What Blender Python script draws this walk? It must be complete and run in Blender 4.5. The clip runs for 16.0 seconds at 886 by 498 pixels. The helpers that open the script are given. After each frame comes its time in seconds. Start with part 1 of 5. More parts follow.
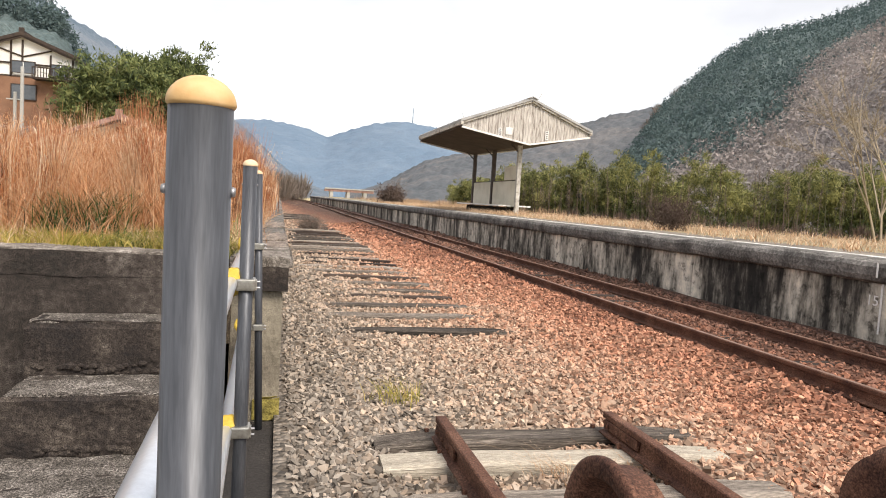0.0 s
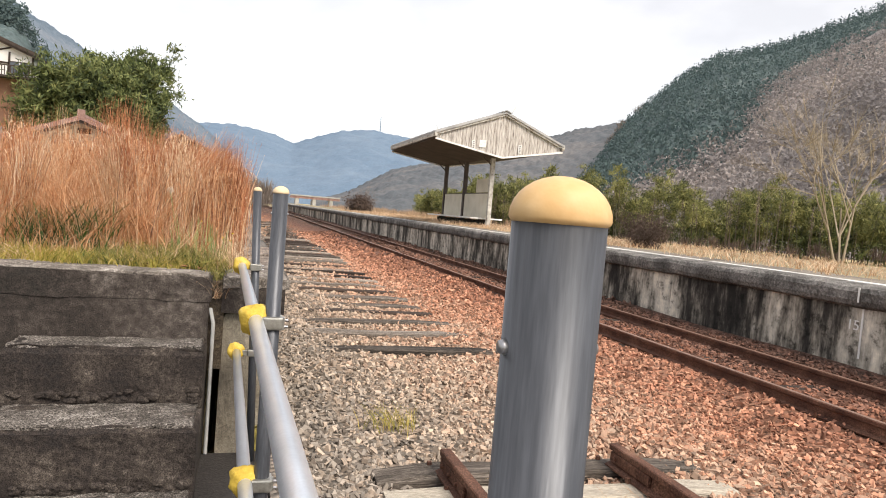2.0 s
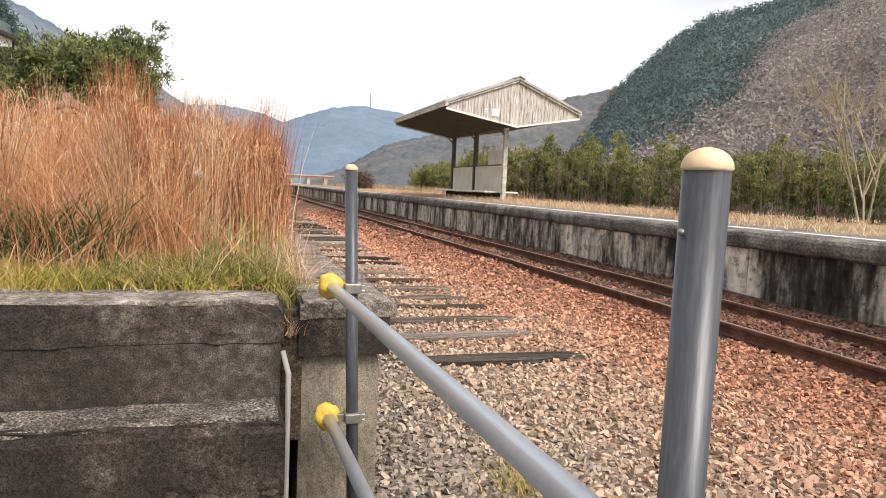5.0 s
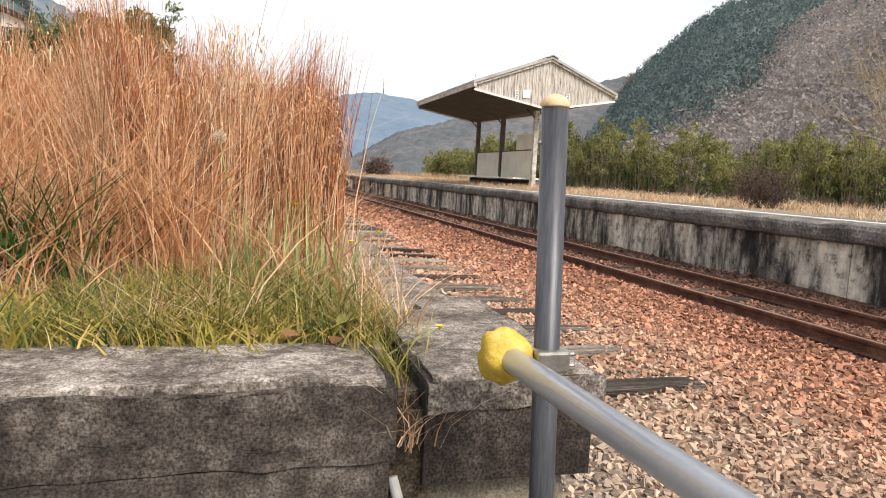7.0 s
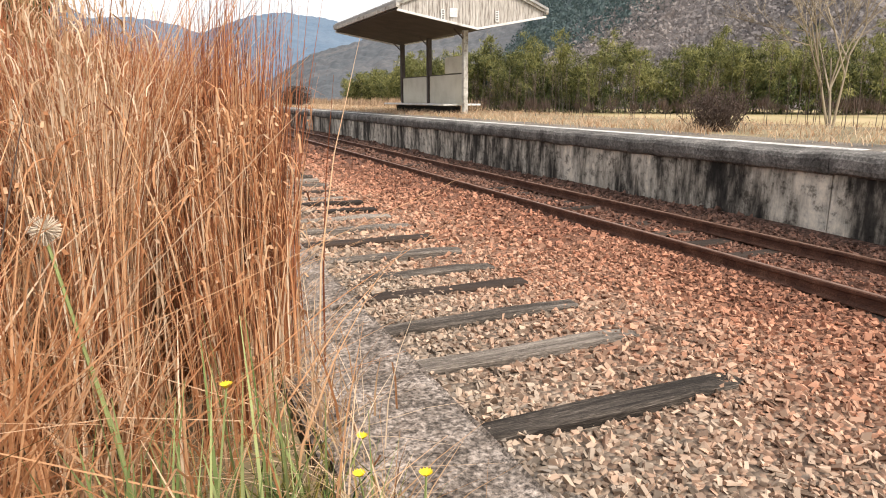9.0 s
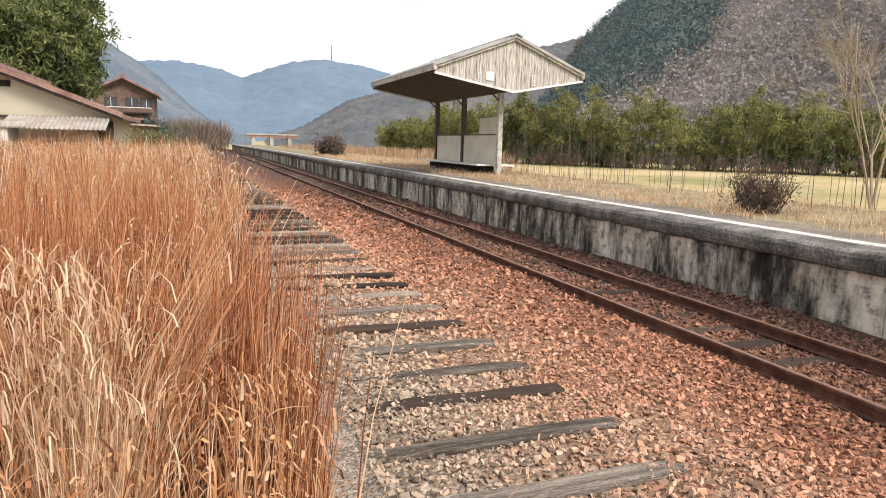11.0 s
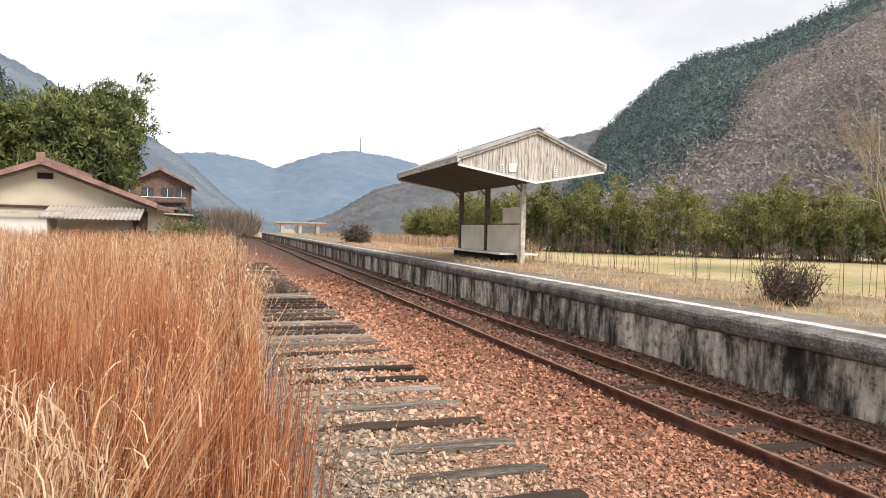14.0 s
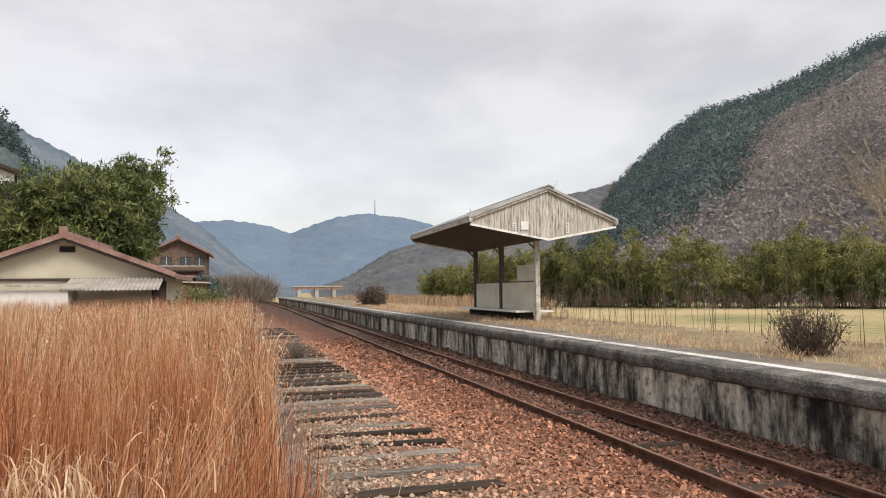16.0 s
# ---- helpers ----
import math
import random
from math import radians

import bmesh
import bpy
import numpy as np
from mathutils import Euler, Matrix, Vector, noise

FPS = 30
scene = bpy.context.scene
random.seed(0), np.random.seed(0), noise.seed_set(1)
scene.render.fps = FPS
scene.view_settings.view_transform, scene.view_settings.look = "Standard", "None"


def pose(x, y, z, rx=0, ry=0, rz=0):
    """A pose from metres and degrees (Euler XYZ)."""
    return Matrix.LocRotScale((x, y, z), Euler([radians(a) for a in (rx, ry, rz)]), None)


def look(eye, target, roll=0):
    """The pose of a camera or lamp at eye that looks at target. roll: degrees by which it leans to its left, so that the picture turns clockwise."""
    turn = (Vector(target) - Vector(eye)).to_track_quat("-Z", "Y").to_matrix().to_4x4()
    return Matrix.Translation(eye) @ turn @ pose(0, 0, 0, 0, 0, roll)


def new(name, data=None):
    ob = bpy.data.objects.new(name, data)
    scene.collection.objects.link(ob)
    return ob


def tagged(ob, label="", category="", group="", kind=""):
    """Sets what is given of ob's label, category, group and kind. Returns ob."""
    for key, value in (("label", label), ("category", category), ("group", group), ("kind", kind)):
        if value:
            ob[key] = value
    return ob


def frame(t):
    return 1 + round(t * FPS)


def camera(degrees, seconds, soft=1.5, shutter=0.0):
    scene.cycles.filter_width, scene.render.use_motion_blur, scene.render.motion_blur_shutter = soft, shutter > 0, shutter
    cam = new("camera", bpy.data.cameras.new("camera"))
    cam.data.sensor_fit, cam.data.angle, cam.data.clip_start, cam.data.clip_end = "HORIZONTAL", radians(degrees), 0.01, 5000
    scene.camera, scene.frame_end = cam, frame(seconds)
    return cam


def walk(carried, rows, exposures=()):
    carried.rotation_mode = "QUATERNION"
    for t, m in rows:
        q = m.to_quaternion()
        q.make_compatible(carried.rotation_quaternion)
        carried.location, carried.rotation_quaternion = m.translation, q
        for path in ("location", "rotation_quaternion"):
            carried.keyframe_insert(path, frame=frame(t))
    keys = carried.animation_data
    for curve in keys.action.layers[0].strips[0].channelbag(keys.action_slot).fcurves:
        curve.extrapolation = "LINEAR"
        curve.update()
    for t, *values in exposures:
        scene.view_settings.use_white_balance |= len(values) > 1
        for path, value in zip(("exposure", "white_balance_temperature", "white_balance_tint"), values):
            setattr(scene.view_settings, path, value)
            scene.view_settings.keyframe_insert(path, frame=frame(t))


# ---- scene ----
cam = camera(67.5, 16.0, soft=1.0)
PATH = [
    (0, (-4.605, 0.354, 1.264), (-4.119, 2.289, 1.123), 3.4),
    (0.5, (-4.606, 0.359, 1.269), (-4.13, 2.298, 1.155), 3.9),
    (1, (-4.609, 0.35, 1.268), (-4.132, 2.29, 1.173), 3.6),
    (1.5, (-4.668, 0.418, 1.292), (-4.174, 2.353, 1.191), 4.7),
    (2, (-4.807, 0.582, 1.322), (-4.221, 2.491, 1.217), 4.7),
    (2.5, (-4.958, 0.805, 1.338), (-4.355, 2.695, 1.084), 0.9),
    (3, (-4.986, 0.991, 1.308), (-4.371, 2.878, 1.067), 1.0),
    (3.5, (-4.983, 1.238, 1.326), (-4.513, 3.174, 1.15), 1.7),
    (6, (-5.224, 2.73, 1.273), (-4.55, 4.603, 1.081), 3.1),
    (6.5, (-5.226, 3.094, 1.223), (-4.702, 5.011, 0.993), 2.2),
    (7, (-5.224, 3.47, 1.243), (-4.656, 5.375, 1.022), 2.9),
    (7.5, (-5.246, 3.859, 1.247), (-4.471, 5.688, 1.015), 2.4),
    (8, (-5.175, 4.183, 1.224), (-4.374, 5.998, 0.967), 0.8),
    (8.5, (-5.091, 4.523, 1.398), (-4.235, 6.264, 0.909), -0.4),
    (9, (-5.137, 4.646, 1.542), (-4.375, 6.44, 1.095), -0.2),
    (9.5, (-5.239, 4.842, 1.713), (-4.432, 6.622, 1.287), 1.8),
    (12, (-4.992, 4.975, 2.026), (-4.377, 6.866, 1.813), 1.5),
    (12.5, (-4.999, 4.976, 2.042), (-4.386, 6.872, 1.869), 1.7),
    (13, (-4.993, 4.983, 2.055), (-4.376, 6.881, 1.926), 1.5),
    (13.5, (-4.99, 4.994, 2.057), (-4.375, 6.895, 1.957), 1.4),
    (14, (-4.997, 4.996, 2.065), (-4.374, 6.895, 2.009), 1.3),
    (14.5, (-5.002, 4.992, 2.063), (-4.394, 6.897, 2.051), 1.3),
    (15, (-5.008, 4.961, 2.073), (-4.409, 6.869, 2.096), 1.0),
    (15.5, (-5.005, 4.945, 2.066), (-4.414, 6.856, 2.096), 0.8),
    (16, (-4.988, 4.878, 2.089), (-4.412, 6.789, 2.211), -0.6),
]
EXPOSURE = [(0, 0.42), (9.5, 0.42), (12, 0.37), (13.8, 0.37), (14.6, 0.26), (15.2, 0.05), (16, -0.06)]
walk(cam, [(t, look(eye, aim, roll)) for t, eye, aim, roll in PATH], EXPOSURE)

rng = np.random.default_rng(7)

# ---- world and sun: bright overcast, thin cloud ----
world = bpy.data.worlds.new("overcast_sky")
scene.world = world
world.use_nodes = True
wn, wl = world.node_tree.nodes, world.node_tree.links
wn.clear()
sky = wn.new("ShaderNodeTexSky")
sky.sky_type, sky.sun_disc = "NISHITA", False
sky.sun_elevation, sky.sun_rotation = radians(46), radians(153)
sky_bg = wn.new("ShaderNodeBackground")
sky_bg.inputs[1].default_value = 0.05
cloud_bg = wn.new("ShaderNodeBackground")
cloud_bg.inputs[1].default_value = 1.0
coord = wn.new("ShaderNodeTexCoord")
stretch = wn.new("ShaderNodeMapping")
stretch.inputs["Scale"].default_value = (1.6, 1.6, 3.4)
cloud = wn.new("ShaderNodeTexNoise")
cloud.inputs["Scale"].default_value = 2.3
cloud.inputs["Detail"].default_value = 5.0
cloud.inputs["Roughness"].default_value = 0.5
cramp = wn.new("ShaderNodeValToRGB")
cramp.color_ramp.elements[0].position, cramp.color_ramp.elements[0].color = 0.38, (0.585, 0.545, 0.512, 1)
cramp.color_ramp.elements[1].position, cramp.color_ramp.elements[1].color = 0.63, (0.775, 0.725, 0.685, 1)
add = wn.new("ShaderNodeAddShader")
wout = wn.new("ShaderNodeOutputWorld")
wl.new(coord.outputs["Generated"], stretch.inputs[0])
wl.new(stretch.outputs[0], cloud.inputs["Vector"])
wl.new(cloud.outputs["Fac"], cramp.inputs[0])
wl.new(cramp.outputs[0], cloud_bg.inputs[0])
wl.new(sky.outputs[0], sky_bg.inputs[0])
wl.new(sky_bg.outputs[0], add.inputs[0])
wl.new(cloud_bg.outputs[0], add.inputs[1])
wl.new(add.outputs[0], wout.inputs[0])

sun = new("sun", bpy.data.lights.new("sun", "SUN"))
sun.data.energy, sun.data.angle, sun.data.color = 3.5, radians(28), (1.0, 0.90, 0.78)
sun.matrix_world = look((18, -26, 44), (0, 10, 0))


# ---- materials ----
def ramp_stops(node, stops):
    els = node.color_ramp.elements
    while len(els) < len(stops):
        els.new(0.5)
    for e, (p, c) in zip(els, stops):
        e.position, e.color = p, (*c, 1)


def material(name, stops, scale=6.0, fine=60.0, rough=0.85, metal=0.0, bump=0.3, bump_scale=None, stretch_by=(1, 1, 1),
             island=0.0, island_stops=None, object_random=0.0, fine_mix=0.35, spec=0.3, translucent=0.0, speckle=0.0, speckle_scale=170.0):
    """Two-scale procedural surface: broad stains through a colour ramp, fine grain over it, relief from both."""
    m = bpy.data.materials.new(name)
    m.use_nodes = True
    n, l = m.node_tree.nodes, m.node_tree.links
    b = n["Principled BSDF"]
    b.inputs["Roughness"].default_value, b.inputs["Metallic"].default_value = rough, metal
    b.inputs["Specular IOR Level"].default_value = spec
    tc = n.new("ShaderNodeTexCoord")
    geo = n.new("ShaderNodeNewGeometry")
    mp = n.new("ShaderNodeMapping")
    mp.inputs["Scale"].default_value = stretch_by
    l.new(geo.outputs["Position"], mp.inputs[0])
    broad = n.new("ShaderNodeTexNoise")
    broad.inputs["Scale"].default_value, broad.inputs["Detail"].default_value = scale, 4
    grain = n.new("ShaderNodeTexNoise")
    grain.inputs["Scale"].default_value, grain.inputs["Detail"].default_value = fine, 3
    l.new(mp.outputs[0], broad.inputs["Vector"])
    l.new(mp.outputs[0], grain.inputs["Vector"])
    mixv = n.new("ShaderNodeMix")
    mixv.inputs[0].default_value = fine_mix
    l.new(broad.outputs["Fac"], mixv.inputs[2])
    l.new(grain.outputs["Fac"], mixv.inputs[3])
    value = mixv.outputs[0]
    if island or object_random:
        src = geo.outputs["Random Per Island"]
        amount = island
        if object_random:
            oi = n.new("ShaderNodeObjectInfo")
            src, amount = oi.outputs["Random"], object_random
        mix2 = n.new("ShaderNodeMix")
        mix2.inputs[0].default_value = amount
        l.new(value, mix2.inputs[2])
        l.new(src, mix2.inputs[3])
        value = mix2.outputs[0]
    rp = n.new("ShaderNodeValToRGB")
    ramp_stops(rp, stops)
    l.new(value, rp.inputs[0])
    colour = rp.outputs[0]
    if speckle:
        dots = n.new("ShaderNodeTexNoise")
        dots.inputs["Scale"].default_value, dots.inputs["Detail"].default_value, dots.inputs["Roughness"].default_value = speckle_scale, 3, 0.7
        l.new(mp.outputs[0], dots.inputs["Vector"])
        spread = n.new("ShaderNodeMapRange")
        spread.inputs[1].default_value, spread.inputs[2].default_value = 0.36, 0.66
        spread.inputs[3].default_value, spread.inputs[4].default_value = 1 - speckle, 1 + 1.3 * speckle
        l.new(dots.outputs["Fac"], spread.inputs[0])
        gain = n.new("ShaderNodeVectorMath")
        gain.operation = "SCALE"
        l.new(colour, gain.inputs[0])
        l.new(spread.outputs[0], gain.inputs["Scale"])
        colour = gain.outputs[0]
    l.new(colour, b.inputs["Base Color"])
    if bump:
        bp = n.new("ShaderNodeBump")
        bp.inputs["Strength"].default_value = bump
        bp.inputs["Distance"].default_value = 0.02
        l.new(mixv.outputs[0], bp.inputs["Height"])
        l.new(bp.outputs[0], b.inputs["Normal"])
    if translucent:
        tr = n.new("ShaderNodeBsdfTranslucent")
        l.new(rp.outputs[0], tr.inputs[0])
        ms = n.new("ShaderNodeMixShader")
        ms.inputs[0].default_value = translucent
        l.new(b.outputs[0], ms.inputs[1])
        l.new(tr.outputs[0], ms.inputs[2])
        l.new(ms.outputs[0], n["Material Output"].inputs[0])
    return m


def stained_concrete():
    """Old platform wall: dark weathered concrete with pale vertical runs of lime."""
    m = material("stained_wall", [(0.40, (0.018, 0.017, 0.016)), (0.445, (0.055, 0.050, 0.046)), (0.478, (0.18, 0.168, 0.148)), (0.515, (0.40, 0.375, 0.335)), (0.575, (0.70, 0.66, 0.59))],
                 scale=0.85, fine=5.0, bump=0.4, stretch_by=(1.0, 1.0, 0.26), fine_mix=0.34)
    n, l = m.node_tree.nodes, m.node_tree.links
    rp = [x for x in n if x.type == "VALTORGB"][0]
    geo = [x for x in n if x.type == "NEW_GEOMETRY"][0]
    b = n["Principled BSDF"]
    for q in [x for x in n if x.type == "TEX_NOISE"]:
        q.inputs["Detail"].default_value, q.inputs["Roughness"].default_value = 10, 0.68
    spots = n.new("ShaderNodeTexNoise")
    spots.inputs["Scale"].default_value, spots.inputs["Detail"].default_value, spots.inputs["Roughness"].default_value = 7, 10, 0.72
    l.new(geo.outputs["Position"], spots.inputs["Vector"])
    sr = n.new("ShaderNodeValToRGB")
    ramp_stops(sr, [(0.38, (0.32, 0.31, 0.29)), (0.47, (0.9, 0.89, 0.86)), (0.66, (1.2, 1.17, 1.1))])
    l.new(spots.outputs["Fac"], sr.inputs[0])
    mul = n.new("ShaderNodeMix")
    mul.data_type, mul.blend_type = "RGBA", "MULTIPLY"
    mul.inputs[0].default_value = 1.0
    l.new(rp.outputs[0], mul.inputs[6])
    l.new(sr.outputs[0], mul.inputs[7])
    l.new(mul.outputs[2], b.inputs["Base Color"])
    return m


def ballast_material(name, island):
    """Crushed stone: grey by the old platform, buff in the siding, rust red along the running line."""
    m = bpy.data.materials.new(name)
    m.use_nodes = True
    n, l = m.node_tree.nodes, m.node_tree.links
    b = n["Principled BSDF"]
    b.inputs["Roughness"].default_value, b.inputs["Specular IOR Level"].default_value = 0.9, 0.25
    geo = n.new("ShaderNodeNewGeometry")
    sep = n.new("ShaderNodeSeparateXYZ")
    l.new(geo.outputs["Position"], sep.inputs[0])
    wav = n.new("ShaderNodeTexNoise")
    wav.inputs["Scale"].default_value, wav.inputs["Detail"].default_value = 0.8, 3
    l.new(geo.outputs["Position"], wav.inputs["Vector"])
    wob = n.new("ShaderNodeMath")
    wob.operation = "MULTIPLY_ADD"
    wob.inputs[1].default_value, wob.inputs[2].default_value = 2.0, -1.0
    l.new(wav.outputs["Fac"], wob.inputs[0])
    drift = n.new("ShaderNodeMath")
    drift.operation = "MULTIPLY_ADD"
    drift.inputs[1].default_value = 0.05
    l.new(sep.outputs["Y"], drift.inputs[0])
    l.new(sep.outputs["X"], drift.inputs[2])
    addx = n.new("ShaderNodeMath")
    addx.operation = "ADD"
    l.new(drift.outputs[0], addx.inputs[0])
    l.new(wob.outputs[0], addx.inputs[1])
    rng_map = n.new("ShaderNodeMapRange")
    rng_map.inputs[1].default_value, rng_map.inputs[2].default_value = -4.6, 2.6
    l.new(addx.outputs[0], rng_map.inputs[0])
    if island:
        rnd = geo.outputs["Random Per Island"]
        wn3 = n.new("ShaderNodeTexWhiteNoise")
        wn3.noise_dimensions = "1D"
        l.new(rnd, wn3.inputs["W"])
        rnd2 = wn3.outputs["Value"]
    else:
        vor = n.new("ShaderNodeTexVoronoi")
        vor.inputs["Scale"].default_value = 24
        l.new(geo.outputs["Position"], vor.inputs["Vector"])
        sepc = n.new("ShaderNodeSeparateColor")
        l.new(vor.outputs["Color"], sepc.inputs[0])
        rnd, rnd2 = sepc.outputs[0], sepc.outputs[1]
        bp = n.new("ShaderNodeBump")
        bp.inputs["Strength"].default_value, bp.inputs["Distance"].default_value = 0.9, 0.05
        bp.invert = True
        l.new(vor.outputs["Distance"], bp.inputs["Height"])
        l.new(bp.outputs[0], b.inputs["Normal"])
    jit = n.new("ShaderNodeMath")
    jit.operation = "MULTIPLY_ADD"
    jit.inputs[1].default_value = 0.22
    l.new(rnd2, jit.inputs[0])
    off = n.new("ShaderNodeMath")
    off.operation = "SUBTRACT"
    off.inputs[1].default_value = 0.11
    l.new(rng_map.outputs[0], off.inputs[0])
    l.new(off.outputs[0], jit.inputs[2])
    rp = n.new("ShaderNodeValToRGB")
    ramp_stops(rp, [(0.05, (0.27, 0.235, 0.20)), (0.22, (0.42, 0.33, 0.255)), (0.40, (0.45, 0.29, 0.205)), (0.54, (0.46, 0.24, 0.155)),
                    (0.68, (0.31, 0.145, 0.092)), (0.82, (0.20, 0.105, 0.075)), (0.97, (0.17, 0.10, 0.075))])
    l.new(jit.outputs[0], rp.inputs[0])
    shade = n.new("ShaderNodeMapRange")
    # bed kept darker than the stones: shade of the gaps in its colour
    shade.inputs[3].default_value, shade.inputs[4].default_value = (0.34, 1.42) if island else (0.33, 0.95)
    l.new(rnd, shade.inputs[0])
    mul = n.new("ShaderNodeVectorMath")
    mul.operation = "SCALE"
    l.new(rp.outputs[0], mul.inputs[0])
    l.new(shade.outputs[0], mul.inputs["Scale"])
    l.new(mul.outputs[0], b.inputs["Base Color"])
    return m


M = {}
M["wall"] = stained_concrete()
M["coping"] = material("weathered_coping", [(0.34, (0.035, 0.033, 0.031)), (0.48, (0.10, 0.095, 0.088)), (0.6, (0.20, 0.19, 0.178)), (0.72, (0.36, 0.34, 0.315))], 2.6, 26, bump=0.9, speckle=0.75, fine_mix=0.45)
M["wall_face"] = material("brown_stained_wall", [(0.34, (0.016, 0.014, 0.012)), (0.48, (0.035, 0.028, 0.024)), (0.58, (0.066, 0.055, 0.048)), (0.70, (0.144, 0.127, 0.112))], 2.2, 30, bump=0.8, speckle=0.7, fine_mix=0.4)
M["tread"] = material("gritty_tread", [(0.32, (0.026, 0.022, 0.019)), (0.45, (0.068, 0.060, 0.052)), (0.56, (0.14, 0.125, 0.112)), (0.70, (0.27, 0.25, 0.23))], 9, 60, bump=1.0, speckle=0.9, speckle_scale=120, fine_mix=0.5)
M["old_concrete"] = material("dark_old_concrete", [(0.34, (0.014, 0.012, 0.012)), (0.48, (0.028, 0.022, 0.019)), (0.58, (0.060, 0.049, 0.041)), (0.70, (0.156, 0.133, 0.115))], 3.2, 40, bump=0.7, speckle=0.75)
M["worn_top"] = material("worn_concrete_top", [(0.32, (0.043, 0.036, 0.031)), (0.45, (0.117, 0.102, 0.087)), (0.56, (0.234, 0.209, 0.186)), (0.70, (0.390, 0.358, 0.327))], 7, 40, bump=1.0, speckle=0.65, fine_mix=0.42)
M["pier"] = material("mossy_pier", [(0.3, (0.10, 0.085, 0.065)), (0.5, (0.20, 0.175, 0.135)), (0.7, (0.30, 0.27, 0.21))], 3, 40, bump=0.5, speckle=0.4)
M["asphalt"] = material("old_asphalt", [(0.3, (0.016, 0.015, 0.013)), (0.55, (0.034, 0.030, 0.028)), (0.75, (0.086, 0.076, 0.067))], 2.5, 60, bump=0.7, fine_mix=0.5, speckle=0.6)
M["platform_top"] = material("worn_platform_gravel", [(0.32, (0.088, 0.078, 0.066)), (0.5, (0.177, 0.156, 0.130)), (0.68, (0.272, 0.238, 0.193))], 1.6, 45, bump=0.7, speckle=0.5)
M["rust"] = material("rusty_rail", [(0.3, (0.042, 0.020, 0.015)), (0.5, (0.108, 0.052, 0.035)), (0.7, (0.20, 0.108, 0.072))], 5, 60, rough=0.75, metal=0.25, bump=0.4, speckle=0.5, speckle_scale=120)
M["rail_top"] = material("rail_running_face", [(0.3, (0.20, 0.11, 0.075)), (0.6, (0.36, 0.23, 0.17))], 6, 40, rough=0.45, metal=0.6, bump=0.1)
M["tie"] = material("weathered_sleeper", [(0.35, (0.020, 0.016, 0.013)), (0.44, (0.070, 0.058, 0.048)), (0.52, (0.155, 0.132, 0.112)), (0.62, (0.31, 0.27, 0.23))], 3, 28, bump=0.8,
                    stretch_by=(0.35, 7, 7), object_random=0.25, fine_mix=0.5, speckle=0.5, speckle_scale=60)
M["tie_dark"] = material("dark_sleeper", [(0.25, (0.012, 0.009, 0.007)), (0.5, (0.040, 0.028, 0.022)), (0.75, (0.085, 0.057, 0.041))], 3, 28, bump=0.9, stretch_by=(0.6, 5, 5), object_random=0.25)
M["tie_pale"] = material("bleached_sleeper", [(0.25, (0.160, 0.140, 0.114)), (0.5, (0.400, 0.359, 0.296)), (0.75, (0.544, 0.499, 0.418))], 3, 28, bump=0.8,
                         stretch_by=(0.35, 7, 7), fine_mix=0.5, speckle=0.4, speckle_scale=60)
M["tube"] = material("painted_grey_tube", [(0.3, (0.054, 0.059, 0.069)), (0.55, (0.083, 0.088, 0.100)), (0.8, (0.130, 0.133, 0.144))], 5, 30, rough=0.4, metal=0.35, bump=0.04, speckle=0.15, speckle_scale=40,
                     stretch_by=(6, 6, 0.5))
M["galv"] = material("galvanised_tube", [(0.3, (0.60, 0.64, 0.70)), (0.6, (0.70, 0.74, 0.80)), (0.8, (0.76, 0.80, 0.86))], 8, 60, rough=0.28, metal=0.45, bump=0.015, speckle=0.04, spec=0.6)
M["clamp"] = material("galvanised_clamp", [(0.3, (0.30, 0.29, 0.26)), (0.7, (0.52, 0.51, 0.47))], 30, 120, rough=0.38, metal=0.85, bump=0.06)
M["moss"] = material("yellow_moss", [(0.3, (0.10, 0.085, 0.03)), (0.5, (0.24, 0.20, 0.05)), (0.7, (0.36, 0.30, 0.10))], 9, 60, bump=0.9, speckle=0.5)
M["soil"] = material("dark_damp_soil", [(0.34, (0.018, 0.014, 0.010)), (0.5, (0.05, 0.038, 0.026)), (0.68, (0.12, 0.095, 0.065))], 12, 70, bump=1.0, speckle=0.7)
M["rubble"] = material("crumbled_stone_edge", [(0.34, (0.06, 0.048, 0.04)), (0.46, (0.16, 0.135, 0.115)), (0.58, (0.29, 0.25, 0.22)), (0.72, (0.44, 0.39, 0.35))], 9, 55, bump=1.0, speckle=0.7, speckle_scale=90, fine_mix=0.5)
M["cap"] = material("faded_orange_cap", [(0.3, (0.57, 0.36, 0.155)), (0.55, (0.66, 0.47, 0.25)), (0.8, (0.72, 0.58, 0.38))], 14, 90, rough=0.55, bump=0.08)
M["cap_pale"] = material("bleached_cap", [(0.3, (0.52, 0.36, 0.20)), (0.6, (0.72, 0.57, 0.38))], 14, 90, rough=0.6, bump=0.08)
M["foam"] = material("yellow_foam_cover", [(0.3, (0.40, 0.26, 0.03)), (0.52, (0.54, 0.385, 0.06)), (0.75, (0.63, 0.51, 0.20))], 16, 120, rough=0.75, bump=0.35)
M["bolt"] = material("steel_bolt", [(0.3, (0.3, 0.3, 0.31)), (0.7, (0.5, 0.5, 0.52))], 20, 90, rough=0.4, metal=0.8, bump=0.05)
M["cream"] = material("cream_panel", [(0.3, (0.50, 0.47, 0.38)), (0.5, (0.64, 0.61, 0.51)), (0.7, (0.72, 0.69, 0.60))], 1.6, 30, rough=0.6, bump=0.06)
